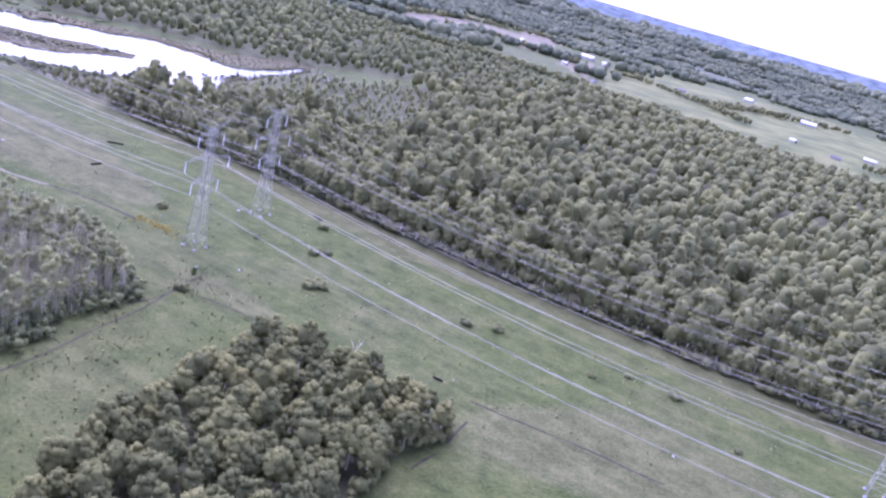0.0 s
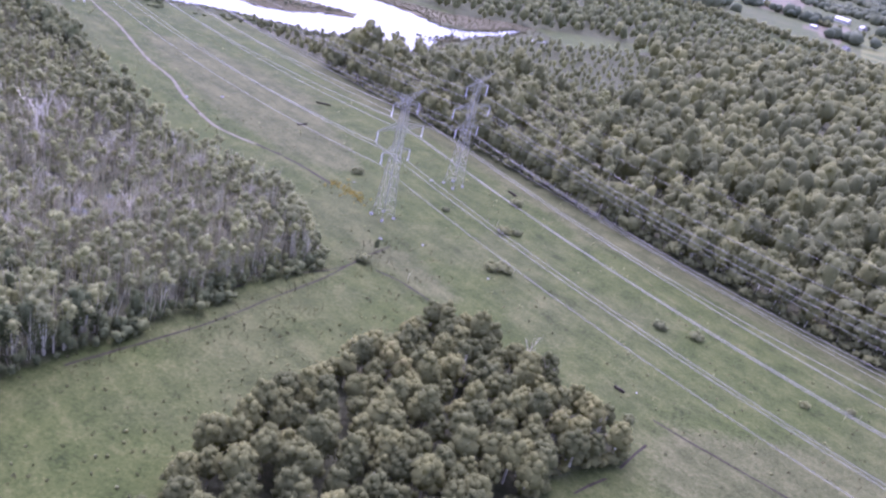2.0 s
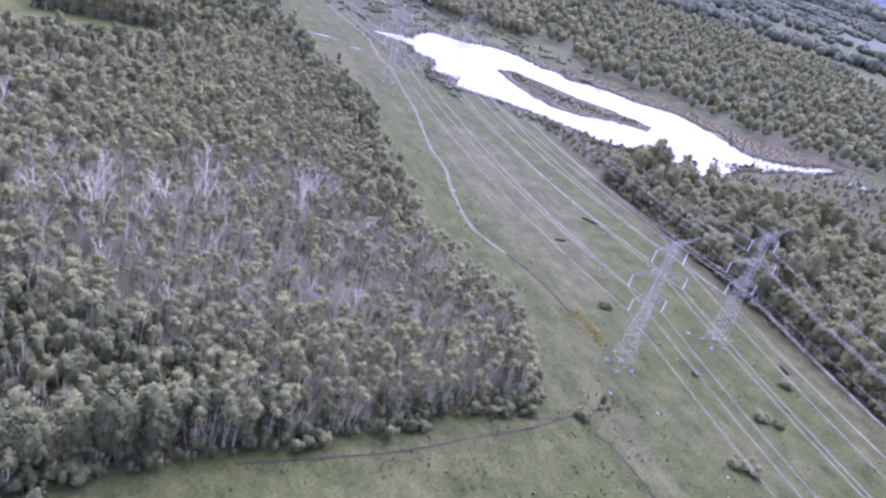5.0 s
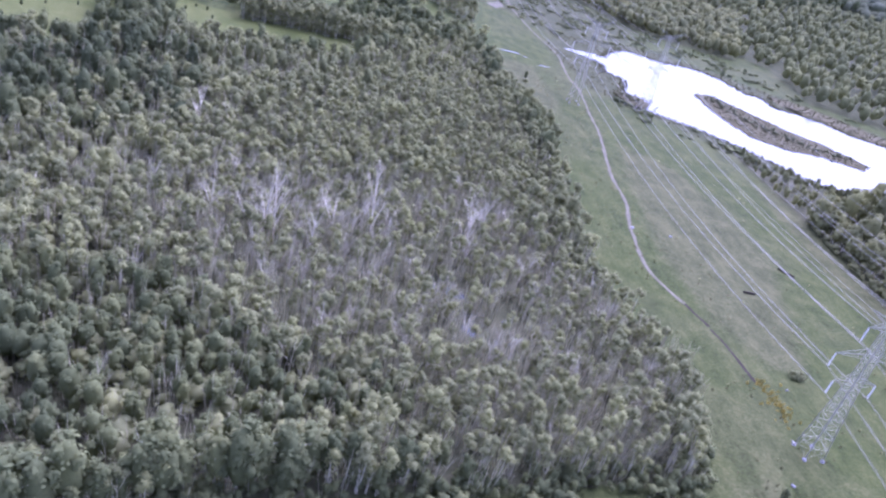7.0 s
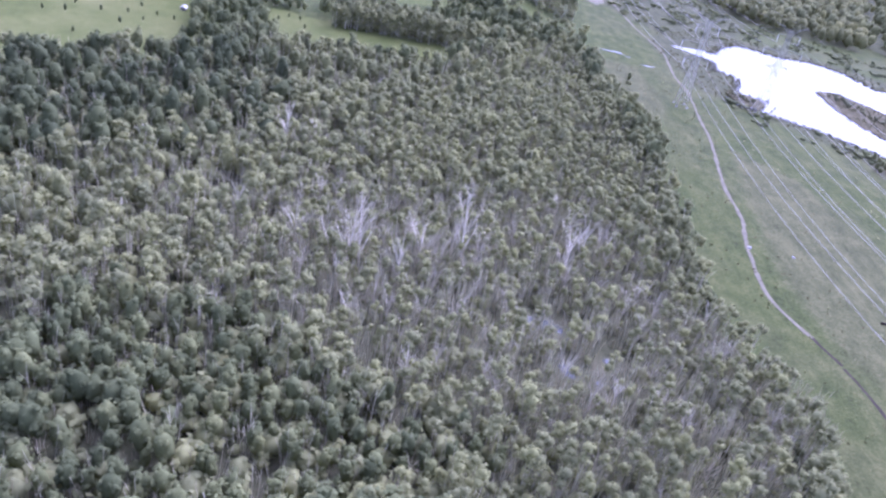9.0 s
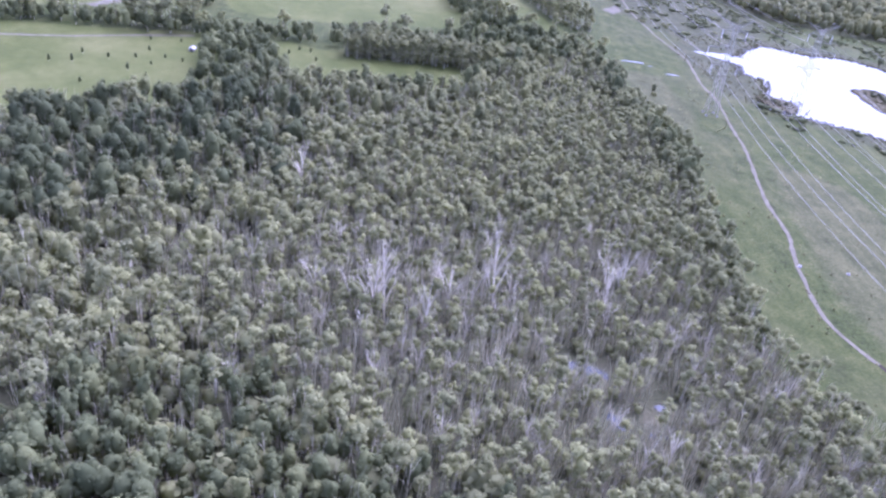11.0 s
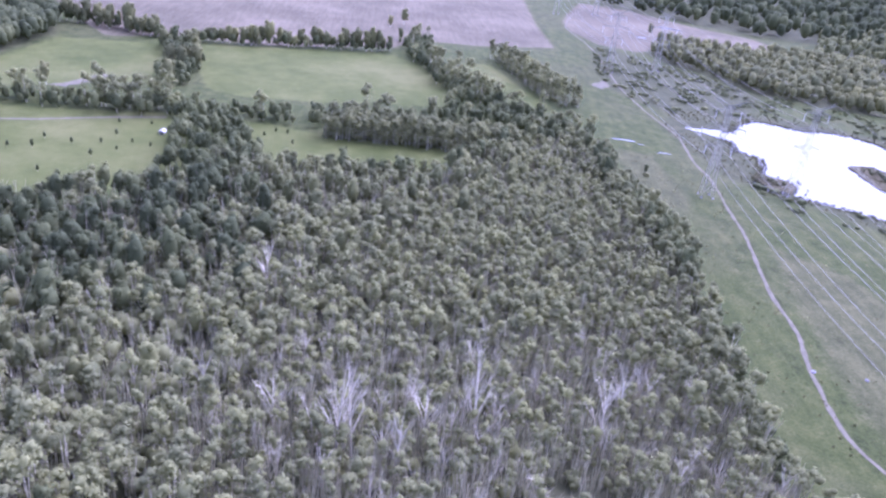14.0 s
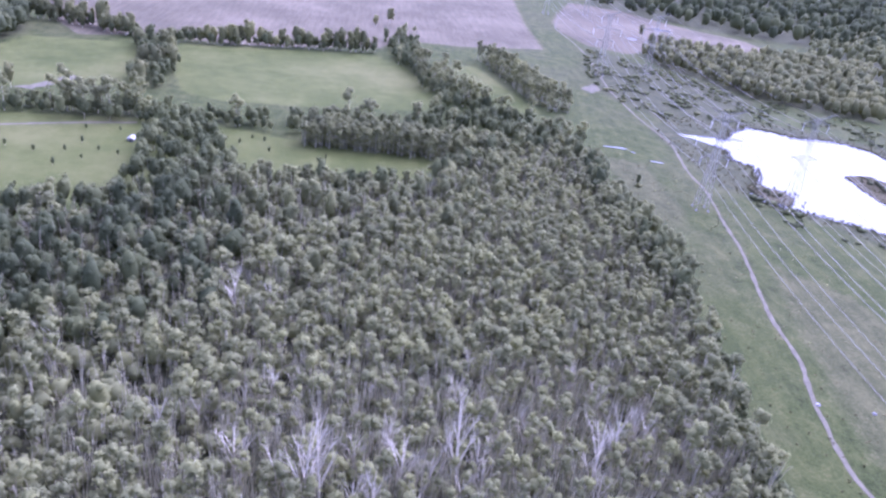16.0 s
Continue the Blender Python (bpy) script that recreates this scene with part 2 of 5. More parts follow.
class Shape:
    """Triangles gathered in lists: leaves and twigs of one tree."""

    def __init__(self):
        self.v, self.f, self.n = [], [], 0

    def add(self, v, f):
        self.v.append(np.asarray(v, float))
        self.f.append(np.asarray(f, int) + self.n)
        self.n += len(v)

    def stick(self, p, q, r0, r1, sides=3):
        p, q = np.asarray(p, float), np.asarray(q, float)
        way = (q - p) / np.linalg.norm(q - p)
        side = np.cross(way, (0.31, 0.95, 0.05) if abs(way[2]) > 0.5 else (0, 0, 1))
        side /= np.linalg.norm(side)
        up = np.cross(way, side)
        turn = np.arange(sides) * 2 * np.pi / sides
        ring = np.cos(turn)[:, None] * side + np.sin(turn)[:, None] * up
        k = np.arange(sides)
        k2 = (k + 1) % sides
        self.add(np.r_[p + ring * r0, q + ring * r1], np.r_[np.c_[k, k2, k2 + sides], np.c_[k, k2 + sides, k + sides]])

    def done(self):
        return np.concatenate(self.v), np.concatenate(self.f)


GOLD = (1 + 5**0.5) / 2
ICO = np.array([(-1, GOLD, 0), (1, GOLD, 0), (-1, -GOLD, 0), (1, -GOLD, 0), (0, -1, GOLD), (0, 1, GOLD), (0, -1, -GOLD), (0, 1, -GOLD),
                (GOLD, 0, -1), (GOLD, 0, 1), (-GOLD, 0, -1), (-GOLD, 0, 1)]) / (1 + GOLD**2) ** 0.5
ICO_F = [(a, b, c) for a in range(12) for b in range(a + 1, 12) for c in range(b + 1, 12)
         if max(np.linalg.norm(ICO[a] - ICO[b]), np.linalg.norm(ICO[b] - ICO[c]), np.linalg.norm(ICO[a] - ICO[c])) < 1.2]
ICO_F = np.array([f if np.dot(np.cross(ICO[f[1]] - ICO[f[0]], ICO[f[2]] - ICO[f[0]]), ICO[f[0]]) > 0 else (f[0], f[2], f[1]) for f in ICO_F])


def finer(v, f):
    """Each triangle of a ball into four."""
    v, seen, out = [tuple(p) for p in v], {}, []
    for a, b, c in f:
        mids = []
        for p, q in ((a, b), (b, c), (c, a)):
            key = (min(p, q), max(p, q))
            if key not in seen:
                m = np.array(v[p]) + np.array(v[q])
                seen[key] = len(v)
                v.append(tuple(m / np.linalg.norm(m)))
            mids.append(seen[key])
        out += [(a, mids[0], mids[2]), (mids[0], b, mids[1]), (mids[2], mids[1], c), tuple(mids)]
    return np.array(v), np.array(out)


BALLS = [(ICO, ICO_F)]
for _ in range(2):
    BALLS.append(finer(*BALLS[-1]))


def puff(rng, r, flat, level=1, bumps=9, depth=0.4):
    """A knobbly mass of leaves: a ball that swells towards several knobs, with creases between them."""
    ball, faces = BALLS[level]
    knobs = rng.normal(size=(bumps, 3)) + (0, 0, 0.25)
    knobs /= np.linalg.norm(knobs, axis=1)[:, None]
    swell = np.max(np.exp((ball @ knobs.T - 1) * 8) * rng.uniform(0.6, 1.0, bumps), axis=1)
    d = (1 - depth * 0.55 + depth * swell) * rng.uniform(0.95, 1.05, len(ball))
    return ball * d[:, None] * (r, r, r * flat), faces


def sprig(rng, s, c, o, size, out=0.55):
    """One leafy sprig at c, turned partly outwards and partly to the sky."""
    face = o * out + rng.normal(size=3) * 0.3 + (0, 0, 0.45)
    face /= np.linalg.norm(face)
    a = np.cross(face, rng.normal(size=3))
    a /= np.linalg.norm(a)
    b = np.cross(face, a)
    w, h = size * rng.uniform(0.6, 1.35, 2)
    s.add([c - a * w, c - b * h * 0.8 - face * size * 0.2, c + a * w, c + b * h - face * size * 0.3], [(0, 1, 2), (0, 2, 3)])


def leafy(rng, lobes, count, size, heart=0.9, level=0):
    """A crown out of leafy masses (place, radius, flatness): sprigs on a knobbly heart."""
    s = Shape()
    small = sum(lobe[1] for lobe in lobes) / len(lobes)
    for n, (at, r, flat) in enumerate(lobes):
        at = np.asarray(at, float)
        v, f = puff(rng, r * heart, flat, max(level, 1 if n == 0 and level == 0 and r > 1.5 else 0))
        s.add(v + at, f)
        for _ in range(int(count * min(2.6, max(1.0, (r / small) ** 1.4)))):
            o = rng.normal(size=3) + (0, 0, 0.35)
            o /= np.linalg.norm(o)
            sprig(rng, s, at + o * (r, r, r * flat) * rng.uniform(0.78, 1.06), o, size, 1.1)
    return s.done()


def broad_crown(rng, height, radius, lobes, count, size, low=0.3, heart=0.9, level=0):
    """A rounded crown: a dome of unequal leafy masses on its shoulders, top and skirt."""
    mid = height * (1 + low) * 0.5
    half = height * (1 - low) * 0.5
    made = [((0, 0, mid), radius * 0.8, half * 0.97 / (radius * 0.8))]
    for k in range(lobes):
        u = (k + 0.5) / lobes
        turn, z = k * 2.4 + rng.uniform(-0.6, 0.6), -0.65 + 1.5 * u
        wide = radius * 0.6 * math.sqrt(max(0.04, 1 - z * z)) * rng.uniform(0.75, 1.2)
        r = radius * rng.uniform(0.28, 0.42)
        made.append(((math.cos(turn) * wide, math.sin(turn) * wide, mid + half * z * 0.84), r, rng.uniform(0.75, 1.25)))
    return leafy(rng, made, count, size, heart, level)


def trunk_shape(rng, height, thick, fork=0.45, limbs=4, spread=0.25, sides=5):
    """A leaning trunk in three lengths with limbs that rise into the crown."""
    s = Shape()
    lean = rng.normal(size=2) * 0.02 * height
    p = np.array((0, 0, -0.25))
    for k in range(3):
        q = np.array((lean[0] * (k + 1) / 3, lean[1] * (k + 1) / 3, height * 0.86 * (k + 1) / 3))
        s.stick(p, q, thick * (1 - 0.27 * k), thick * (1 - 0.27 * (k + 1)), sides)
        p = q
    for k in range(limbs):
        z = height * rng.uniform(fork, 0.75)
        turn = k * 2.4 + rng.uniform(-0.4, 0.4)
        a = np.array((lean[0] * z / height, lean[1] * z / height, z))
        b = a + np.array((math.cos(turn), math.sin(turn), 0)) * height * spread * rng.uniform(0.6, 1.1) + (0, 0, height * rng.uniform(0.1, 0.22))
        s.stick(a, b, thick * 0.4, thick * 0.14, 3)
    return s.done()


def bare_shape(rng, height, thick, forks=6, twigs=3, sides=5):
    """A dead tree: a forked stem whose steep bare limbs end in twigs."""
    s = Shape()
    lean = rng.normal(size=2) * 0.03 * height
    stem = lambda z: np.array((lean[0] * z / height, lean[1] * z / height, z))
    s.stick((0, 0, -0.25), stem(height * 0.4), thick, thick * 0.75, sides)
    s.stick(stem(height * 0.4), stem(height * 0.72), thick * 0.75, thick * 0.45, sides)
    s.stick(stem(height * 0.72), stem(height), thick * 0.45, thick * 0.1, 3)
    for k in range(forks):
        a = stem(height * rng.uniform(0.12, 0.66))
        turn = k * 2.4 + rng.uniform(-0.5, 0.5)
        far = min(height * rng.uniform(0.24, 0.5), height * 0.98 - a[2])
        b = a + np.array((math.cos(turn) * far * 0.36, math.sin(turn) * far * 0.36, far * rng.uniform(0.8, 1.05)))
        s.stick(a, b, thick * 0.5, thick * 0.22, 3)
        for j in range(twigs):
            g = a + (b - a) * rng.uniform(0.5, 1)
            t2 = turn + rng.uniform(-1.2, 1.2)
            d = far * rng.uniform(0.3, 0.6)
            s.stick(g, g + np.array((math.cos(t2) * d * 0.6, math.sin(t2) * d * 0.6, d * rng.uniform(0.4, 1.1))), thick * 0.17, thick * 0.05, 3)
    return s.done()


# ---- places on the map ----
def inside(poly, pts):
    poly, pts = np.asarray(poly, float), np.asarray(pts, float)
    hit = np.zeros(len(pts), bool)
    for (x0, y0), (x1, y1) in zip(poly, np.roll(poly, -1, 0)):
        cross = (y0 > pts[:, 1]) != (y1 > pts[:, 1])
        hit ^= cross & (pts[:, 0] < (x1 - x0) * (pts[:, 1] - y0) / (y1 - y0 + 1e-12) + x0)
    return hit


def edge_distance(line, pts, closed=True):
    line, pts = np.asarray(line, float), np.asarray(pts, float)
    best = np.full(len(pts), 1e9)
    ends = np.roll(line, -1, 0) if closed else line[1:]
    for p, q in zip(line, ends):
        d = q - p
        u = np.clip((pts - p) @ d / (d @ d + 1e-9), 0, 1)
        best = np.minimum(best, np.linalg.norm(pts - p - u[:, None] * d, axis=1))
    return best


def scatter(poly, gap, seed, jitter=0.42):
    """Jittered places inside an outline, about gap metres apart."""
    rng = np.random.default_rng(seed)
    poly = np.asarray(poly, float)
    lo, hi = poly.min(0), poly.max(0)
    xs, ys = np.meshgrid(np.arange(lo[0], hi[0], gap), np.arange(lo[1], hi[1], gap * 0.87))
    xs = xs + (np.arange(len(xs)) % 2)[:, None] * gap / 2
    pts = np.c_[xs.ravel(), ys.ravel()] + rng.uniform(-jitter, jitter, (xs.size, 2)) * gap
    return pts[inside(poly, pts)]


def along(line, gap, width, seed):
    """Jittered places along a line, in a belt of that width."""
    rng = np.random.default_rng(seed)
    line = np.asarray(line, float)
    out = []
    for p, q in zip(line, line[1:]):
        d = np.linalg.norm(q - p)
        n = max(1, int(d / gap * max(1, width / gap)))
        u = (np.arange(n) + rng.uniform(0.1, 0.9, n)) / n
        side = np.array((-(q - p)[1], (q - p)[0])) / d
        out.append(p + u[:, None] * (q - p) + side * rng.uniform(-0.5, 0.5, (n, 1)) * width)
    return np.concatenate(out)


# ---- plants ----
KINDS = {}


def kind_of(name, variants):
    """variants: rows of (crown or None, trunk) as arrays; the pieces are shared by all plants of the kind."""
    KINDS[name] = variants


def joined(name, kind, places, mats, seed, size=(0.8, 1.2), label="", category="trees", scale=None):
    """Many plants of a kind as one object: a far or countless wood."""
    rng = np.random.default_rng(seed)
    rows, verts, tris, slots, tints, n = KINDS[kind], [], [], [], [], 0
    pick = rng.integers(0, len(rows), len(places))
    for k, (crown, trunk) in enumerate(rows):
        pts = np.asarray(places)[pick == k]
        if not len(pts):
            continue
        turn, tint = rng.uniform(0, 6.283, len(pts)), rng.uniform(0, 1, len(pts))
        grow = rng.uniform(*size, len(pts)) if scale is None else rng.uniform(*size, len(pts)) * np.asarray(scale)[pick == k]
        tall = rng.uniform(0.85, 1.15, len(pts))
        land = ground_height(pts)
        for slot, piece in enumerate((crown, trunk)):
            if piece is None:
                continue
            v, f = piece
            c, s = np.cos(turn)[:, None], np.sin(turn)[:, None]
            x, y = v[None, :, 0] * c - v[None, :, 1] * s, v[None, :, 0] * s + v[None, :, 1] * c
            z = v[None, :, 2] * tall[:, None]
            at = np.stack([x * grow[:, None] + pts[:, :1], y * grow[:, None] + pts[:, 1:2], z * grow[:, None] + land[:, None]], -1)
            verts.append(at.reshape(-1, 3))
            tris.append((f[None] + (np.arange(len(pts)) * len(v))[:, None, None] + n).reshape(-1, 3))
            slots.append(np.full(len(pts) * len(f), slot))
            tints.append(np.repeat(tint, len(v)))
            n += len(pts) * len(v)
    mesh = raw_mesh(name, np.concatenate(verts), np.concatenate(tris), np.concatenate(slots), np.concatenate(tints))
    return tagged(dress(name, mesh, mats), label, category, kind="stuff")


FIRST = {}


def single(name, kind, places, mats, seed, size=(0.85, 1.15), label="", category="tree", group="", trunk="trunk", scale=None):
    """Plants that one could count: each a thing with a trunk and a crown."""
    rng = np.random.default_rng(seed)
    rows = KINDS[kind]
    for n, (x, y) in enumerate(places):
        k = int(rng.integers(0, len(rows)))
        m = pose(x, y, 0, 0, 0, rng.uniform(0, 360))
        g, tall = rng.uniform(*size) * (1 if scale is None else float(scale[n])), rng.uniform(0.9, 1.12)
        if (name, kind, k) not in FIRST:
            base = new(name)
            crown, stem = rows[k]
            if stem is not None:
                dress(trunk, raw_mesh(trunk, *stem), mats[1], base)
            if crown is not None:
                dress("crown", raw_mesh("crown", *crown), mats[0], base)
            FIRST[name, kind, k] = base
            base.matrix_basis = m
        else:
            base = copy_thing(FIRST[name, kind, k], m)
        base.scale = (g, g, g * tall)
        tagged(base, label, category, group)


def slim_crown(rng, height, radius, cards, size, head=0.66):
    """A young tree's airy crown: sprigs gathered in two or three small heads over a loose narrow body."""
    s = Shape()
    heads = []
    for k in range(3):
        turn, r = rng.uniform(0, 6.283), radius * rng.uniform(0.4, 0.62)
        d = radius * (0.1 if k == 0 else rng.uniform(0.3, 0.62))
        heads.append((np.array((math.cos(turn) * d, math.sin(turn) * d, height * (0.98 - 0.08 * k) - r * 0.8)), r, rng.uniform(0.75, 1.05)))
        v, f = puff(rng, r * 0.74, heads[-1][2], 0)
        s.add(v + heads[-1][0], f)
    for n in range(cards):
        o = rng.normal(size=3) + (0, 0, 0.35)
        o /= np.linalg.norm(o)
        if rng.uniform() < head:
            at, r, flat = heads[n % 3]
            c = at + o * (r, r, r * flat) * rng.uniform(0.6, 1.03)
        else:
            u = rng.uniform(0.28, 0.86)
            c = np.array((o[0] * radius * 0.62 * (0.55 + 0.6 * u), o[1] * radius * 0.62 * (0.55 + 0.6 * u), height * u))
        sprig(rng, s, c, o, size)
    return s.done()


def slim_stems(rng, height, thick, stems, sides=3):
    """Two or three slender stems that lean apart from one root."""
    s = Shape()
    for k in range(stems):
        turn = k * 2.4 + rng.uniform(-0.6, 0.6)
        d = np.array((math.cos(turn), math.sin(turn), 0))
        top = height * (0.9 - 0.1 * k) * rng.uniform(0.92, 1.05)
        a = d * 0.15 + (0, 0, -0.25)
        m = d * height * 0.04 * rng.uniform(0.2, 1.3) + (0, 0, top * 0.55)
        s.stick(a, m, thick * (1 - 0.2 * k), thick * 0.7, sides)
        s.stick(m, d * height * 0.1 * rng.uniform(0.3, 1.2) + (0, 0, top), thick * 0.7, thick * 0.25, 3)
    return s.done()


def twig_shape(rng, height, sticks, forks=2):
    """A leafless thicket: thin rods that fan out of the ground and fork."""
    s = Shape()
    for k in range(sticks):
        turn, out = rng.uniform(0, 6.283), rng.uniform(0.0, 0.9)
        d = np.array((math.cos(turn), math.sin(turn), 0))
        h = height * rng.uniform(0.55, 1.1)
        a, b = d * out + (0, 0, -0.2), d * (out + h * rng.uniform(0.05, 0.28)) + (0, 0, h)
        s.stick(a, b, 0.055, 0.02, 3)
        for _ in range(forks):
            g = a + (b - a) * rng.uniform(0.45, 0.8)
            t2 = rng.uniform(0, 6.283)
            s.stick(g, g + np.array((math.cos(t2) * 0.35, math.sin(t2) * 0.35, rng.uniform(0.5, 1))) * h * 0.3, 0.03, 0.012, 3)
    return s.done()


def oak_crown(rng):
    """A close look at an oak: many leafy masses over a broad dome."""
    made = [((0, 0, 6.2), 3.0, 1.02)]
    for k in range(17):
        u = (k + 0.5) / 17
        turn, out = k * 2.4 + rng.uniform(-0.3, 0.3), 2.55 * math.sqrt(1 - u * 0.98) * rng.uniform(0.75, 1.15)
        made.append(((math.cos(turn) * out, math.sin(turn) * out, 4.0 + 5.1 * u ** 0.8 * rng.uniform(0.88, 1.1)), rng.uniform(0.8, 1.4), rng.uniform(0.8, 1.25)))
    return leafy(rng, made, 21, 0.22, 0.86, 0)


R = np.random.default_rng(7)
kind_of("oak", [(oak_crown(R), trunk_shape(R, 9.5, 0.3)) for _ in range(6)])
kind_of("slim", [(slim_crown(R, 10.8, R.uniform(1.8, 2.5), 190, 0.24), slim_stems(R, 10.2, 0.15, 3, 5)) for _ in range(6)])
kind_of("slim_many", [(slim_crown(R, 10.8, R.uniform(2.0, 3.0), 92, 0.36, 0.72), slim_stems(R, 10.2, 0.17, 3)) for _ in range(14)])
kind_of("sparse_many", [(slim_crown(R, 10.0, R.uniform(1.4, 2.2), 42, 0.28, 0.5), bare_shape(R, 10.0, 0.13, 4, 2, 3)) for _ in range(10)])
kind_of("leafy_many", [(broad_crown(R, 11, R.uniform(2.1, 2.9), 6, 13, 0.28, 0.2, 0.8), slim_stems(R, 9, 0.16, 2)) for _ in range(8)])
kind_of("twigs", [(None, twig_shape(R, 4.2, 9)) for _ in range(8)])
kind_of("poles", [(None, twig_shape(R, 6.0, 4, 1)) for _ in range(8)])
kind_of("aspen_many", [(slim_crown(R, 14, 3.4, 100, 0.5), trunk_shape(R, 12, 0.2, 0.4, 1, 0.15, 3)) for _ in range(6)])
kind_of("leafy_edge", [(broad_crown(R, 10, 2.4, 9, 26, 0.25, 0.04, 0.8), trunk_shape(R, 8.5, 0.16)) for _ in range(5)])
kind_of("forest", [(broad_crown(R, 12.5, R.uniform(3.0, 4.1), 9, 21, 0.32, 0.12, 0.8), trunk_shape(R, 10.5, 0.24)) for _ in range(6)])
kind_of("forest_many", [(broad_crown(R, R.uniform(11.5, 15), R.uniform(2.9, 4.6), 6, 17, 0.34, 0.12, 0.8), trunk_shape(R, 10.5, 0.24, 0.4, 1, 0.15, 3)) for _ in range(10)])
kind_of("forest_mid", [(broad_crown(R, R.uniform(11, 14), R.uniform(3.2, 4.8), 4, 9, 0.45, 0.05), None) for _ in range(8)])
kind_of("hedge_many", [(broad_crown(R, 9.5, 3.2, 3, 13, 0.4, 0.02, 0.76), None) for _ in range(8)])
kind_of("forest_far", [(broad_crown(R, 11.5, R.uniform(3.6, 4.8), 2, 4, 0.6, 0.0, 0.92, -1), None) for _ in range(8)])
kind_of("canopy", [(leafy(R, [((math.cos(k * 2.4) * 6.6 * k ** 0.5 * R.uniform(0.8, 1.2), math.sin(k * 2.4) * 6.6 * k ** 0.5 * R.uniform(0.8, 1.2), R.uniform(2.5, 4.5)), R.uniform(4.2, 7.5), R.uniform(0.75, 1.1)) for k in range(7)], 1, 1.6, 0.95, -1), None) for _ in range(6)])
kind_of("scrub_many", [(broad_crown(R, 1.5, 2.2, 1, 10, 0.3, 0.02, 0.8), None) for _ in range(6)])
kind_of("low_bush", [(broad_crown(R, 1.5, 2.3, 8, 18, 0.22, 0.02, 0.75), trunk_shape(R, 1.2, 0.06, 0.2, 4, 0.3)) for _ in range(4)])
kind_of("bush_many", [(broad_crown(R, 2.4, 1.6, 1, 8, 0.28, 0.02, 0.82), None) for _ in range(8)])
kind_of("dead", [(None, bare_shape(R, 14, 0.21, 11, 4)) for _ in range(6)])
kind_of("dead_many", [(None, bare_shape(R, 8.5, 0.12, 4, 2, 3)) for _ in range(8)])


def tuft_shape(rng, blades, tall, wide):
    s = Shape()
    for _ in range(blades):
        turn, out = rng.uniform(0, 6.283), rng.uniform(0, wide)
        d = np.array((math.cos(turn), math.sin(turn), 0))
        side = np.array((-d[1], d[0], 0)) * 0.16
        p = d * out
        h = tall * rng.uniform(0.6, 1.15)
        s.add([p - side, p + side, p + d * 0.35 * h + (0, 0, h)], [(0, 1, 2)])
    return s.done()


kind_of("tuft", [(tuft_shape(R, 14, 0.9, 0.9), None) for _ in range(6)])

# ---- the map, in metres: outlines of water, woods, fields and tracks ----
POND = [(-366, 368), (-354, 374), (-340, 378), (-329, 368), (-319, 375), (-309, 367), (-299, 357), (-293, 346), (-284, 343), (-277, 346), (-270, 353), (-260, 362),
        (-249, 370), (-228, 379), (-212, 384), (-199, 386), (-192, 394), (-181, 408), (-168, 408), (-157, 409), (-148, 419), (-144, 440), (-153, 453), (-147, 482),
        (-144, 505), (-136, 526), (-130, 566), (-138, 567), (-146, 533), (-156, 510), (-168, 501), (-180, 506), (-192, 521), (-213, 517), (-229, 520), (-247, 499),
        (-265, 496), (-277, 485), (-287, 473), (-301, 480), (-306, 470), (-329, 473), (-341, 469), (-349, 461), (-354, 443), (-362, 436), (-374, 425), (-366, 404), (-356, 392)]
ISLAND = [(-303, 418), (-297, 432), (-276, 437), (-252, 443), (-237, 452), (-221, 456), (-210, 458), (-207, 447), (-222, 432), (-230, 412), (-243, 401), (-265, 403), (-285, 409)]
CLUMP = [(-36, 174), (-20, 171), (0, 164), (12, 158), (13, 153), (3, 144), (-3, 128), (-8, 108), (-14, 84), (-38, 74), (-52, 86), (-55, 110), (-51, 134), (-44, 155)]
WOOD = [(-76, 179), (-90, 192), (-107, 203), (-124, 206), (-142, 206), (-167, 217), (-195, 236), (-236, 254), (-266, 260), (-297, 272), (-338, 290), (-345, 262), (-328, 226),
        (-316, 204), (-312, 180), (-322, 152), (-330, 130), (-318, 104), (-312, 84), (-305, 60), (-300, 10), (-290, -40), (-120, -40), (-103, 40), (-101, 82), (-94, 110), (-88, 132), (-83, 156)]
FOREST = [(149, 216), (121, 229), (85, 240), (59, 255), (26, 263), (-14, 275), (-45, 291), (-77, 307), (-130, 326), (-168, 342), (-205, 356), (-236, 368), (-212, 378), (-188, 388),
          (-176, 402), (-150, 410), (-138, 432), (-140, 480), (-122, 540), (-95, 556), (-60, 620), (-20, 700), (70, 871), (126, 912), (198, 931), (239, 819), (330, 812), (403, 764), (440, 700), (340, 480), (240, 320)]
NORTH_WOOD = [(-440, 470), (-420, 545), (-360, 560), (-300, 520), (-262, 545), (-215, 555), (-160, 560), (-128, 600), (-75, 650), (-30, 720), (60, 880), (20, 960), (-110, 900), (-150, 1060), (-260, 1080),
              (-330, 1150), (-480, 1120), (-620, 1000), (-640, 780), (-540, 660)]
EAST_BLOCK = [(-566, 512), (-548, 565), (-493, 680), (-430, 600), (-372, 535), (-392, 512), (-420, 482), (-470, 478), (-505, 468), (-540, 480)]
FAR_BLOCK = [(-560, 775), (-615, 668), (-700, 610), (-760, 585), (-830, 640), (-1100, 900), (-1250, 1400), (-900, 1500), (-640, 1100)]
TALL_WOOD = [(-345, 262), (-328, 226), (-316, 204), (-312, 180), (-322, 152), (-330, 130), (-318, 104), (-312, 84), (-305, 60), (-300, 10), (-290, -40), (-190, -40), (-205, 50), (-245, 96), (-275, 140), (-288, 190), (-305, 240)]
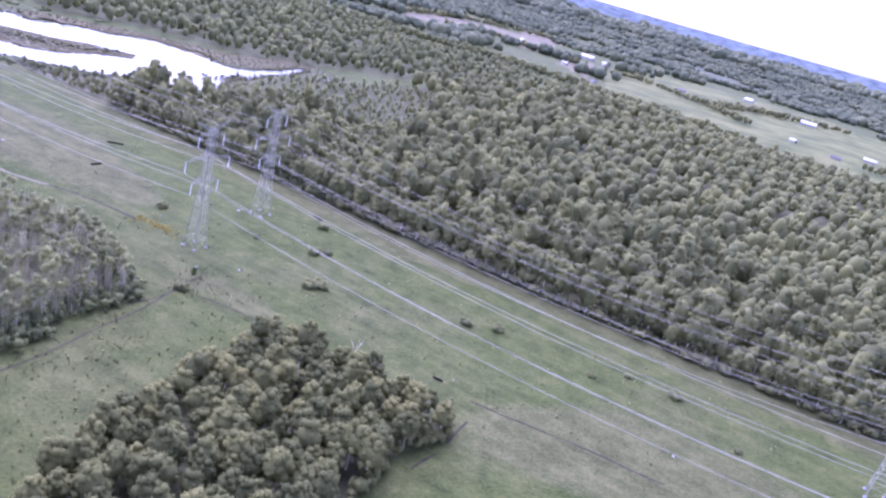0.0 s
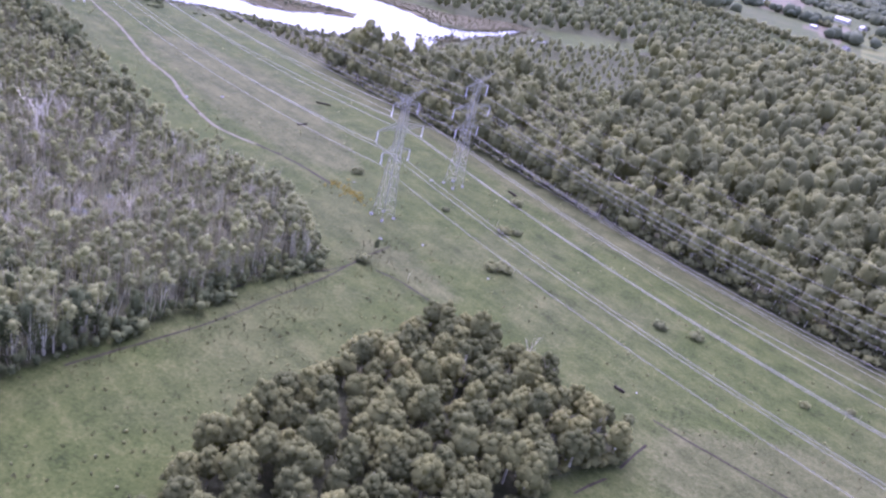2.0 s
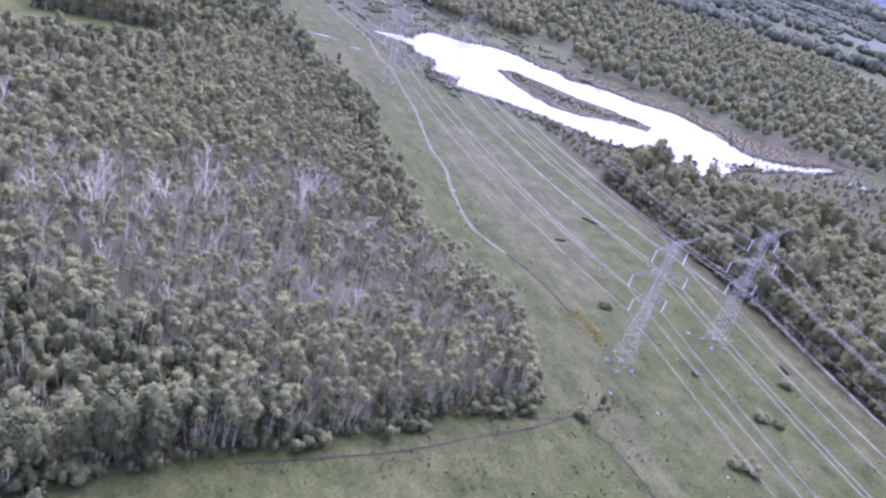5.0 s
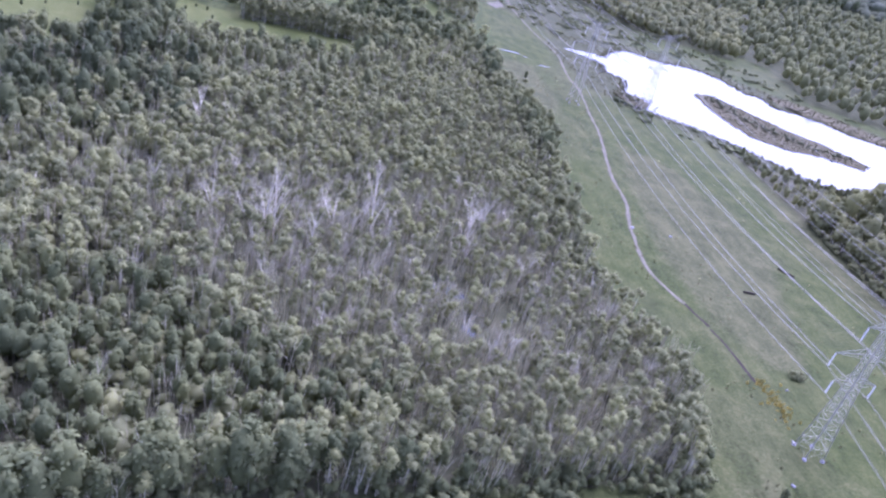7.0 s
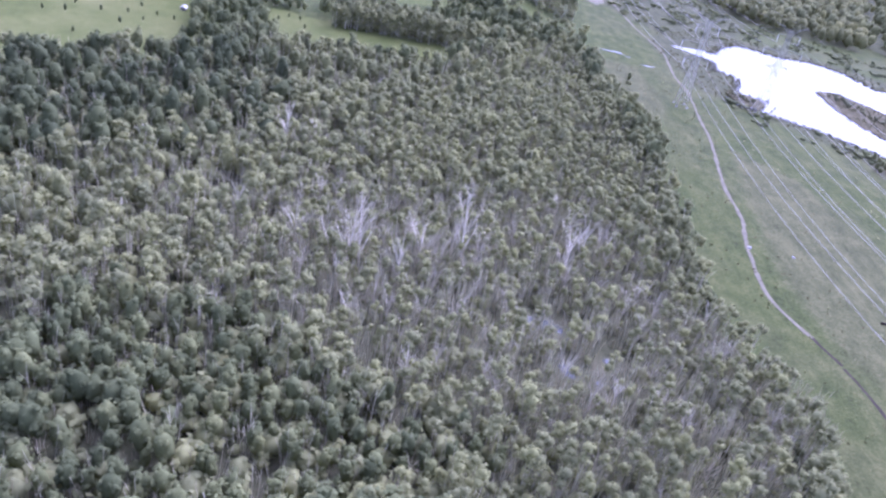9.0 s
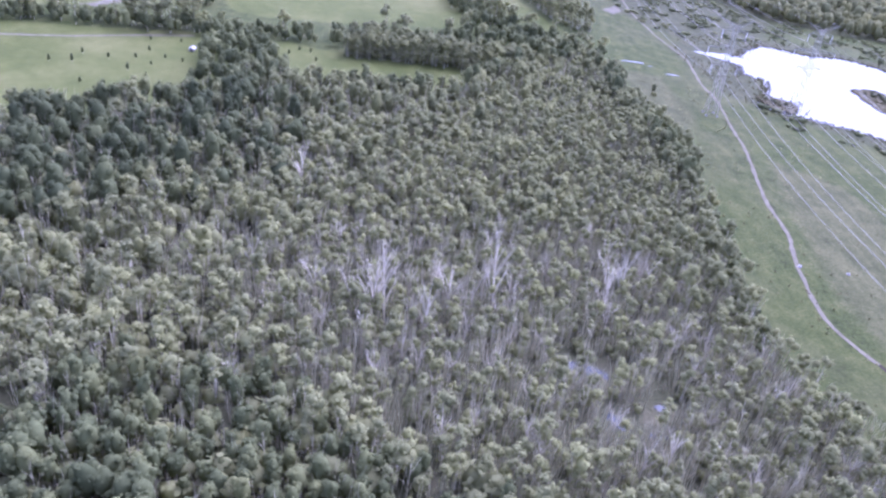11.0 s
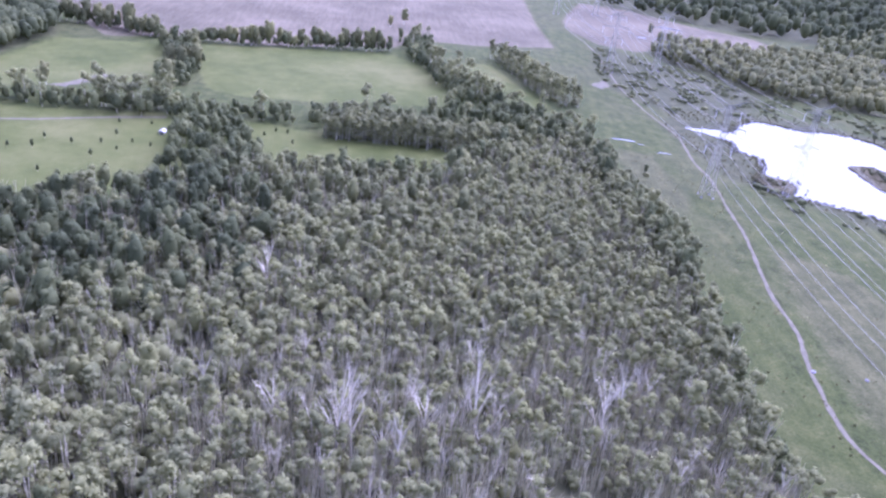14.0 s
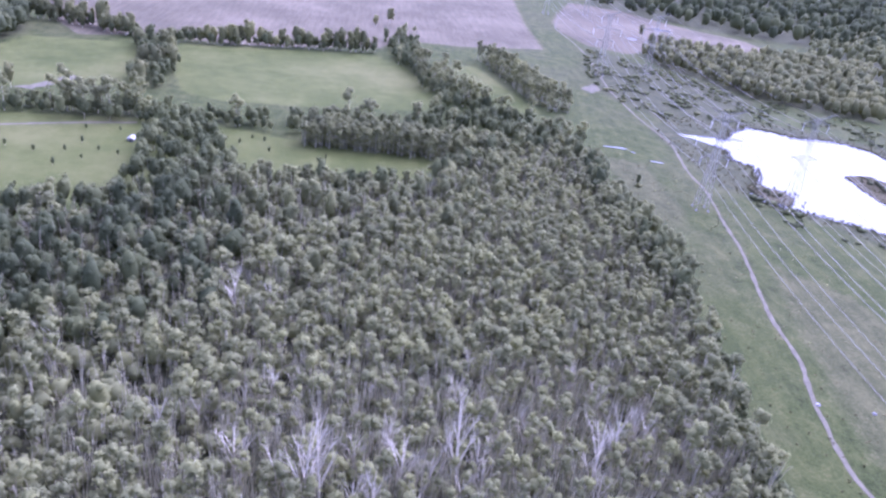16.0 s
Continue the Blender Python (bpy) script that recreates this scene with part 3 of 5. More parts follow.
WEST_BLOCK = [(-495, 40), (-550, 70), (-610, 72), (-700, 40), (-640, -30), (-500, -30)]
TILLED_1 = [(-548, 96), (-552, 130), (-533, 190), (-534, 268), (-560, 292), (-545, 338), (-545, 398), (-630, 432), (-700, 465), (-900, 560), (-1050, 300), (-900, 60), (-640, 70)]
TILLED_2 = [(-608, 452), (-561, 448), (-538, 468), (-552, 500), (-565, 530), (-556, 640), (-602, 649), (-650, 620), (-725, 600), (-760, 560), (-690, 500), (-650, 470)]
TILLED_3 = [(-190, 1340), (-110, 1600), (140, 1820), (60, 1300), (-20, 1400), (-95, 1340)]
TILLED_4 = [(85, 1230), (130, 1110), (175, 1420), (140, 1400)]
FIELD_1 = [(-543, 72), (-532, 126), (-450, 116), (-448, 82), (-445, 40), (-490, 40)]
FIELD_2 = [(-534, 150), (-528, 191), (-516, 258), (-490, 268), (-428, 262), (-408, 246), (-412, 195), (-425, 150), (-440, 135), (-520, 138)]
FIELD_3 = [(-495, 290), (-496, 318), (-450, 312), (-405, 308), (-400, 290), (-433, 280)]
MEADOW = [(-425, 20), (-410, 71), (-403, 110), (-392, 140), (-372, 168), (-352, 215), (-338, 225), (-322, 200), (-318, 180), (-330, 152), (-338, 130), (-325, 104), (-318, 80), (-312, 40), (-310, 10)]
FARM = [(175, 1290), (320, 1620), (570, 1700), (800, 1500), (640, 1040), (520, 930), (420, 790), (358, 850), (254, 830), (200, 945), (140, 960)]
ROAD_STRIP = [(150, 222), (121, 232), (59, 258), (-14, 278), (-77, 310), (-130, 329), (-200, 360), (-190, 340), (-130, 308), (-77, 288), (-14, 256), (59, 236), (121, 209), (150, 196)]
TRACK = [(-720, 540), (-692, 509), (-662, 483), (-623, 456), (-570, 440), (-533, 426), (-444, 382), (-394, 364), (-352, 353), (-315, 332), (-296, 325), (-266, 307), (-247, 297), (-227, 283), (-206, 269),
         (-187, 260), (-174, 249), (-163, 242), (-152, 235), (-142, 232), (-130, 232)]
MARSH_1 = [(-390, 420), (-372, 455), (-340, 482), (-300, 505), (-262, 525), (-215, 545), (-165, 550), (-125, 590), (-95, 560), (-120, 530), (-138, 470), (-150, 400), (-250, 355), (-300, 335), (-370, 355), (-400, 390)]
TAN_SHORE = [(-300, 484), (-278, 488), (-222, 517), (-180, 508), (-154, 518), (-140, 560), (-128, 590), (-150, 585), (-185, 545), (-225, 536), (-300, 505)]
LOW_SCRUB = [(-150, 412), (-120, 430), (-60, 430), (-36, 450), (-36, 600), (-60, 625), (-95, 560), (-125, 540), (-140, 480)]
MARSH_2 = [(-390, 375), (-380, 430), (-420, 480), (-480, 470), (-520, 455), (-560, 445), (-500, 400), (-440, 372)]


def shares():
    """How much of each kind of ground there is, region by region."""
    dry = [ROAD_STRIP, [(-190, 276), (-160, 264), (-135, 252), (-140, 262), (-175, 282)], [(20, 150), (70, 140), (110, 170), (60, 190), (20, 172)],
           [(-70, 186), (-58, 190), (-40, 182), (-38, 190), (-58, 202), (-72, 198)],
           [(-238, 299), (-209, 310), (-146, 293), (-95, 246), (-98, 234), (-124, 236), (-156, 246), (-197, 272)], [(-330, 318), (-280, 300), (-262, 282), (-300, 284), (-340, 302)]]
    return {"dry": (dry, 7), "marsh": ([MARSH_1, TAN_SHORE, MARSH_2, LOW_SCRUB, NORTH_WOOD, EAST_BLOCK, FAR_BLOCK, WEST_BLOCK], 10), "tilled": ([TILLED_1, TILLED_2, TILLED_3, TILLED_4], 3), "lush": ([FIELD_1, FIELD_2, FIELD_3, MEADOW], 4), "hay": ([FARM], 4),
            "distance": ([], 4), "floor": ([CLUMP, WOOD, FOREST], 4)}


# ---- the ground: one sheet to the horizon, rising to low hills far off ----
def grown(lo, hi, step, far):
    inner = np.arange(lo, hi + step, step)
    out, d = [], step
    while (out[-1] if out else 0) < far:
        d *= 1.22
        out.append((out[-1] if out else 0) + d)
    out = np.array(out)
    return np.r_[lo - out[::-1], inner, inner[-1] + out]


def ground_height(pts):
    """The land is level near by, rolls a little past 1.5 km and climbs to hills at the rim."""
    pts = np.asarray(pts, float)
    off = np.linalg.norm(pts - (-100, 200), axis=1)
    rise = np.clip((off - 2300) / 2300, 0, 1)
    roll_ = np.array([noise.noise((x / 900, y / 900, 0.5)) if d > 1500 else 0.0 for (x, y), d in zip(pts, off)]) * np.clip((off - 1500) / 1500, 0, 1)
    return 58 * rise**1.3 + 14 * roll_ * (1 - rise)


gx, gy = grown(-760, 460, 6, 4300), grown(-60, 960, 6, 3900)
X, Y = np.meshgrid(gx, gy)
pts = np.c_[X.ravel(), Y.ravel()]
away = np.linalg.norm(pts - (-100, 200), axis=1)
Z = ground_height(pts)
bank = (inside(POND, pts) & ~inside(ISLAND, pts)) * np.clip(np.minimum(edge_distance(POND, pts), edge_distance(ISLAND, pts)) / 12, 0, 1)
Z = Z - 1.2 * bank
nx, ny = len(gx), len(gy)
i, j = np.meshgrid(np.arange(nx - 1), np.arange(ny - 1))
k = (j * nx + i).ravel()
mesh = raw_mesh("ground", np.c_[pts, Z], np.r_[np.c_[k, k + 1, k + nx + 1], np.c_[k, k + nx + 1, k + nx]])
for name, (outlines, soft) in shares().items():
    value = np.zeros(len(pts))
    for o in outlines:
        d = edge_distance(o, pts)
        value = np.maximum(value, np.clip(0.5 + np.where(inside(o, pts), d, -d) / (2 * soft), 0, 1))
    if name == "distance":
        strips = np.array([noise.noise((x / 420, y / 110, 2.2)) for x, y in pts])
        value = np.clip((away - 1500) / 400, 0, 1) * np.clip(0.75 - 1.6 * strips, 0, 1)
        value = np.maximum(value, np.clip((away - 3000) / 400, 0, 1))
    mesh.attributes.new(name, "FLOAT", "POINT").data.foreach_set("value", value.astype(np.float32))
mesh.shade_smooth()
tagged(dress("ground", mesh, GROUND), "rough pasture and farmland running out to low hills", "ground", kind="structure")


def ragged(line, step, wobble, seed):
    """An outline with more corners that wander a little."""
    rng = np.random.default_rng(seed)
    line = np.asarray(line, float)
    out = []
    for p, q in zip(line, np.roll(line, -1, 0)):
        n = max(1, int(np.linalg.norm(q - p) / step))
        for s in range(n):
            out.append(p + (q - p) * s / n + rng.normal(size=2) * wobble)
    return out


def sheet(name, outline, z, mat, label, category, thing_kind="structure", step=3.0, wobble=0.9, seed=1):
    bm = bmesh.new()
    bm.faces.new([bm.verts.new((x, y, z)) for x, y in ragged(outline, step, wobble, seed)])
    bmesh.ops.triangulate(bm, faces=bm.faces[:])
    bmesh.ops.recalc_face_normals(bm, faces=bm.faces[:])
    if bm.faces[:][0].normal.z < 0:
        bmesh.ops.reverse_faces(bm, faces=bm.faces[:])
    return tagged(part(name, bm, mat), label, category, kind=thing_kind)


def strip(name, line, width, z, mat, label, category, seed=1, ragged_by=0.25):
    """A track of uneven width along a line."""
    rng = np.random.default_rng(seed)
    fine = []
    for p, q in zip(line, line[1:]):
        p, q = np.array(p, float), np.array(q, float)
        n = max(1, int(np.linalg.norm(q - p) / 3))
        fine += [p + (q - p) * s / n for s in range(n)]
    fine.append(np.array(line[-1], float))
    fine = np.array(fine)
    for _ in range(3):
        fine[1:-1] = (fine[:-2] + 2 * fine[1:-1] + fine[2:]) / 4
    bm = bmesh.new()
    rows = []
    for k, p in enumerate(fine):
        d = fine[min(k + 1, len(fine) - 1)] - fine[max(k - 1, 0)]
        side = np.array((-d[1], d[0])) / (np.linalg.norm(d) + 1e-9)
        w = width / 2
        l, r = w * rng.uniform(1 - ragged_by, 1 + ragged_by), w * rng.uniform(1 - ragged_by, 1 + ragged_by)
        rows.append((bm.verts.new((*(p + side * l), z)), bm.verts.new((*(p - side * r), z))))
    for (a1, b1), (a2, b2) in zip(rows, rows[1:]):
        bm.faces.new((a1, b1, b2, a2))
    return tagged(part(name, bm, mat), label, category, kind="structure")


sheet("water", POND, 0.02, WATER, "bright still pond water among reed banks", "pond", wobble=0.5)
strip("path", TRACK, 1.3, 0.05, DIRT, "pale worn dirt track through the grass", "path", 1, 0.45)

# ---- power lines ----
ALONG = np.array((-208.0, 91.0)) / 227
TURN = math.degrees(math.atan2(ALONG[1], ALONG[0]))
LINE_1 = [(-690, 488), (-481, 400), (-281, 308), (-74, 216.6), (133, 128)]
LINE_2 = [(-690, 532), (-483, 441), (-275, 350), (-67, 259), (128, 181)]
TALL = 39.4
STRING = 3.5
ARMS = [(36.0, 5.0), (28.6, 8.8), (21.4, 5.4)]


def half_width(z):
    """Half the width of the tower's body at a height: splayed legs up to the waist, then nearly straight."""
    return 2.4 - (2.4 - 1.1) * z / 20 if z < 20 else 1.1 - 0.4 * (z - 20) / 19


def rail(bm, places, r, closed=False):
    """A square bar bent through the places: one piece."""
    places = [Vector(q) for q in places]
    rings = []
    for k, q in enumerate(places):
        prev = places[k - 1] if k or closed else q
        after = places[(k + 1) % len(places)] if k + 1 < len(places) or closed else q
        way = (after - prev).normalized() if (after - prev).length > 1e-6 else Vector((0, 0, 1))
        side = way.cross(Vector((0.3, 0.2, 0.93) if abs(way.z) < 0.8 else (0.9, 0.4, 0.1))).normalized()
        up = way.cross(side)
        rings.append([bm.verts.new(q + (side * c + up * d) * r) for c, d in ((1, 1), (-1, 1), (-1, -1), (1, -1))])
    pairs = list(zip(rings, rings[1:])) + ([(rings[-1], rings[0])] if closed else [])
    for one, two in pairs:
        for k in range(4):
            bm.faces.new((one[k], one[(k + 1) % 4], two[(k + 1) % 4], two[k]))
    if not closed:
        bm.faces.new(rings[0][::-1])
        bm.faces.new(rings[-1])


def lathe(bm, at, profile, sides=10):
    """A turned piece: rows of (radius, height) spun round the upright through at."""
    rings = [[bm.verts.new((at[0] + r * math.cos(2 * math.pi * k / sides), at[1] + r * math.sin(2 * math.pi * k / sides), at[2] + z)) for k in range(sides)] for r, z in profile]
    for one, two in zip(rings, rings[1:]):
        for k in range(sides):
            bm.faces.new((one[k], one[(k + 1) % sides], two[(k + 1) % sides], two[k]))
    bm.faces.new(rings[0][::-1])
    bm.faces.new(rings[-1])


def pylon(x, y):
    base = new("transmission_tower")
    levels = [0, 3.4, 6.5, 9.3, 11.9, 14.3, 16.5, 18.5, 20.3, 22, 23.6, 25.2, 26.8, 28.4, 30, 31.6, 33.2, 34.8, 36.4, 37.6, 38.4]
    corners = [(1, 1), (1, -1), (-1, -1), (-1, 1)]
    at = lambda c, z: (c[0] * half_width(z), c[1] * half_width(z), z)
    for c in corners:
        bm = bmesh.new()
        rail(bm, [at(c, z) for z in levels], 0.06)
        part("leg", bm, STEEL, base)
        bm = bmesh.new()
        lathe(bm, (c[0] * 2.4, c[1] * 2.4, 0), [(0.5, -0.3), (0.5, 0.2), (0.4, 0.3), (0.36, 0.5)])
        part("footing", bm, CONCRETE, base, "pale concrete footing")
    for c, d in zip(corners, corners[1:] + corners[:1]):
        for one, two, lift in ((c, d, 0.0), (d, c, 0.16)):
            bm = bmesh.new()
            way = [at(one, 0.4)]
            for z in levels[1:]:
                way += [at(two, z - lift), at(one, z - lift)]
            rail(bm, way, 0.024)
            part("bracing", bm, STEEL, base)
    for z, reach in ARMS:
        w = half_width(z)
        for s in (-1, 1):
            tip, tip2 = (0, s * reach, z + 0.1), (0, s * (reach - 0.1), z + 0.25)
            bm = bmesh.new()
            rail(bm, [(-w, s * w, z), tip, (w, s * w, z), (w, s * w, z + 1.6), tip2, (-w, s * w, z + 1.6)], 0.05, True)
            arm = part("crossarm", bm, STEEL, base)
            bm = bmesh.new()
            way = []
            for n in range(5):
                f, u = n / 5, 1 if n % 2 else -1
                way += [(u * w * (1 - f), s * (w + (reach - w) * f), z + 0.1 * f), (u * w * (1 - f), s * (w + (reach - w) * f), z + 1.6 - 1.4 * f)]
            rail(bm, way, 0.03)
            part("lattice", bm, STEEL, arm)
            bm = bmesh.new()
            profile = [(0.06, 0.1)]
            for n in range(14):
                profile += [(0.07, -0.1 - 0.24 * n), (0.17, -0.2 - 0.24 * n), (0.15, -0.26 - 0.24 * n)]
            lathe(bm, (0, s * reach, z), profile, 8)
            part("insulator", bm, PORCELAIN, base, "white porcelain insulator string")
    for s in (-1, 1):
        bm = bmesh.new()
        rail(bm, [(-0.72, s * 0.72, 37.2), (0, s * 6.6, TALL + 0.9), (0.72, s * 0.72, 37.2), (0.72, s * 0.72, 38.4), (0, s * 6.5, TALL + 1.02), (-0.72, s * 0.72, 38.4)], 0.06, True)
        part("peak_arm", bm, STEEL, base)
    base.matrix_basis = pose(x, y, 0, 0, 0, TURN)
    return tagged(base, "grey galvanised steel lattice power tower", "pylon", "towers of the power lines")


first_tower = pylon(*LINE_1[0])
for x, y in LINE_1[1:] + LINE_2:
    copy_thing(first_tower, pose(x, y, 0, 0, 0, TURN))


def cable(line, side, z, radius, sag, label, apart=0.0):
    """One conductor, single or a twin bundle, that hangs from tower to tower."""
    ring = [(math.cos(t), math.sin(t)) for t in (0.5, 2.07, 3.64, 5.21)]
    bm = bmesh.new()
    for shift in ((-apart / 2, apart / 2) if apart else (0.0,)):
        last = None
        offset = np.array((-ALONG[1], ALONG[0])) * (side + shift)
        for p, q in zip(line, line[1:]):
            p, q = np.array(p) + offset, np.array(q) + offset
            for n in range(0 if last is None else 1, 21):
                u = n / 20
                c = p + (q - p) * u
                h = z - sag * 4 * u * (1 - u)
                now = [bm.verts.new((c[0] - ALONG[1] * r * radius, c[1] + ALONG[0] * r * radius, h + s * radius)) for r, s in ring]
                if last:
                    for k in range(4):
                        bm.faces.new((last[k], last[(k + 1) % 4], now[(k + 1) % 4], now[k]))
                last = now
    return tagged(part("power_cable", bm, CABLE), label, "power line", "cables of the power lines")


for line in (LINE_1, LINE_2):
    for z, reach in ARMS:
        for s in (-1, 1):
            cable(line, s * reach, z - STRING, 0.037, 6.0, "pale twin aluminium conductor slung between steel towers", 0.4)
    for s in (-1, 1):
        cable(line, s * 6.6, TALL + 0.9, 0.035, 4.0, "thin earth wire slung along the tower tops")

# ---- woods ----
single("oak_tree", "oak", scatter(CLUMP, 4.8, 3), (LEAF_OAK, BARK), 4, (0.75, 1.12), "leafy round-crowned oak in a dense clump", "tree", "trees of the clump")

single("dead_tree", "dead", [(-8, 164), (2, 159), (-14, 167), (-24, 150), (-2, 150), (-34, 128), (-18, 140), (6, 154)], (DEADWOOD, DEADWOOD), 5, (0.55, 0.75), "grey bare tree among the leafy clump", "dead tree", "bare trees of the clump")

HEART = [(-196, 92), (-212, 116), (-206, 150), (-200, 200), (-170, 204), (-138, 200), (-104, 194), (-84, 178), (-92, 150), (-112, 138), (-136, 112), (-160, 96)]


def heart_depth(pts):
    """Metres inside (or, below zero, outside) the wet, half-dead heart of the wood."""
    return np.where(inside(HEART, pts), 1, -1) * edge_distance(HEART, pts)


joined("clump_margin", "bush_many", along(CLUMP + CLUMP[:1], 2.2, 3.0, 42), (LEAF_OAK, BARK), 43, (0.7, 1.9), "leafy brush round the foot of the oak clump", "shrubs")
PUDDLES = np.array([(-151, 157), (-147, 160), (-144, 163), (-132, 157), (-129, 160), (-133, 169)], float)


def open_water(pts):
    """True where no puddle keeps the wood's floor clear."""
    return np.min(np.linalg.norm(pts[:, None] - PUDDLES[None], axis=2), axis=1) > 4.6


def rolled(pts, size, seed):
    """Smooth noise over the map, about -0.7 to 0.7."""
    return np.array([noise.noise((x / size, y / size, seed)) for x, y in pts])


CLEARING = [(-228, 84), (-212, 80), (-202, 88), (-206, 100), (-222, 102)]
LEAFY = [(-166, 20), (-172, 70), (-158, 92), (-138, 102), (-124, 112), (-104, 132), (-86, 150), (-88, 20)]
wood = scatter(WOOD, 3.8, 11, 0.5)
reach = np.where(inside(TALL_WOOD, wood), -1, 1) * edge_distance(TALL_WOOD, wood)
dice = np.random.default_rng(2).uniform(-1, 1, (4, len(wood)))
wood_ok = (wood[:, 1] > -20) & open_water(wood) & ~inside(CLEARING, wood) & (reach / 26 + dice[0] > 0)
depth = heart_depth(wood)
in_heart = depth + 9 * dice[1] > 4
full = np.where(inside(LEAFY, wood), 1, -1) * edge_distance(LEAFY, wood) + 9 * dice[2] > 0
thin = rolled(wood, 22, 3.1) + 0.5 * rolled(wood, 8, 1.1)
dense = dice[3] * 0.5 + 0.5 < np.where(in_heart, 0.55, 0.88) + 0.5 * thin
young, broad_ = wood_ok & dense & ~full, wood_ok & dense & full
sparse = wood_ok & in_heart & ~dense & (dice[3] * 0.5 + 0.5 < 0.85)
grown_up = (1.0 + 0.22 * rolled(wood, 30, 4.4)) * np.where(in_heart, 0.8, 1.0)
near = (wood[:, 0] > -108) & (wood[:, 1] > 50) & (wood[:, 1] < 170)
single("young_tree", "slim", wood[near & dense & wood_ok], (LEAF_WOOD, BARK), 6, (0.7, 1.15), "slender young tree with a grey stem and light green crown", "tree", "young trees at the wood's edge")
joined("young_wood", "slim_many", wood[young & ~near], (LEAF_WOOD, BARK), 8, (0.72, 1.15), "dense wood of slender young broadleaf trees", "trees", grown_up[young & ~near])
joined("leafy_wood", "leafy_many", wood[broad_ & ~near], (LEAF_GREEN, BARK), 7, (0.6, 1.0), "fuller green trees at the leafy end of the wood", "trees", grown_up[broad_ & ~near])
joined("sparse_wood", "sparse_many", wood[sparse & ~near], (LEAF_WOOD, TWIGS), 5, (0.5, 1.05), "half-bare trees with thin leaves in the wet heart of the wood", "trees")
rim = scatter(WOOD, 3.9, 12)
rim = rim[(edge_distance(WOOD, rim) < 5.5) & (rim[:, 1] > 40)]
rim = rim[((heart_depth(rim) < -14) | (np.random.default_rng(44).uniform(0, 1, len(rim)) < 0.3)) & (rolled(rim, 11, 2.9) > -0.4)]
close = rim[:, 0] > -215
single("edge_tree", "leafy_edge", rim[close], (LEAF_GREEN, BARK), 66, (0.55, 1.0), "bushy low-branched tree on the margin of the wood", "tree", "trees on the wood's margin",
       scale=1.0 + 0.75 * np.clip((125 - rim[close][:, 1]) / 30, -0.45, 1))
joined("wood_margin", "leafy_many", rim[~close], (LEAF_GREEN, BARK), 67, (0.75, 1.25), "bushy dark trees on the far margin of the wood", "trees")
corner = along([(-228, 250), (-252, 256), (-280, 264), (-316, 276), (-338, 280)], 4.5, 16, 16)
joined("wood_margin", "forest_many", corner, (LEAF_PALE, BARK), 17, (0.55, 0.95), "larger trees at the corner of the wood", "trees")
tall = scatter(WOOD, 5.8, 13, 0.5)
reach = np.where(inside(TALL_WOOD, tall), -1, 1) * edge_distance(TALL_WOOD, tall)
tall = tall[(reach / 26 + np.random.default_rng(3).uniform(-1, 1, len(tall)) < -0.1) & (edge_distance(WOOD, tall) > 2)]
SPUR = [(-330, 100), (-339, 104), (-368, 111), (-396, 122), (-386, 134), (-370, 138), (-344, 140), (-326, 140)]
joined("wood_spur", "forest_many", scatter(SPUR, 4.8, 19, 0.5), (LEAF_GREEN, BARK), 31, (0.5, 0.85), "leafy trees of a spur between wood and hedgerow", "trees")
deep = (tall[:, 1] < 128 + 14 * rolled(tall, 18, 6.6)) & (tall[:, 0] < -232)
joined("tall_wood", "forest_many", tall[deep], (LEAF_LUSH, BARK), 68, (0.6, 1.1), "taller darker trees at the back of the wood", "trees")
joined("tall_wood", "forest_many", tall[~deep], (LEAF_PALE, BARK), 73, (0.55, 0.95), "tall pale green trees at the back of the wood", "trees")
for line, seed in ((WOOD[:12], 14), (WOOD[23:] + WOOD[:1], 15)):
    scrub = along(line, 2.2, 9, seed)
    joined("margin_scrub", "bush_many", scrub[rolled(scrub, 9, 5.6) > -0.05], (LEAF_GREEN, BARK), 55 + seed, (0.5, 1.6), "leafy scrub along the margin of the wood", "shrubs")
joined("margin_scrub", "hedge_many", along(WOOD[23:] + WOOD[:1], 1.9, 5, 18), (LEAF_GREEN, BARK), 74, (0.2, 0.5), "leafy brush in front of the wood's first trees", "shrubs")
snags = np.r_[scatter(HEART, 5.2, 21), scatter(WOOD, 8.0, 22, 0.5)]
snags = snags[(snags[:, 1] > 20) & open_water(snags)]
joined("dead_saplings", "dead_many", snags, (TWIGS, TWIGS), 9, (0.6, 1.35), "bare grey dead saplings in a wet thicket", "dead trees")
thicket = np.r_[scatter([(-115, 204), (-113, 214), (-91, 202), (-74, 184), (-76, 172), (-95, 187)], 2.8, 46, 0.5), scatter(HEART, 5.0, 23, 0.5), scatter(WOOD[-3:] + [(-76, 179), (-90, 192), (-107, 203), (-112, 190), (-100, 160)], 3.4, 24)]
joined("twig_thicket", "twigs", thicket[(rolled(thicket, 15, 7.7) > -0.22) & open_water(thicket)], (TWIGS, TWIGS), 25, (0.5, 1.3), "leafless grey-brown thicket in the wet heart of the wood", "thicket")
poles = np.r_[scatter(WOOD, 4.4, 27, 0.5), scatter(HEART, 5.2, 45, 0.5)]
poles = poles[(poles[:, 1] > 20) & open_water(poles)]
joined("bare_poles", "poles", poles, (TWIGS, TWIGS), 28, (0.8, 1.7), "thin leafless stems between the young trees", "saplings")
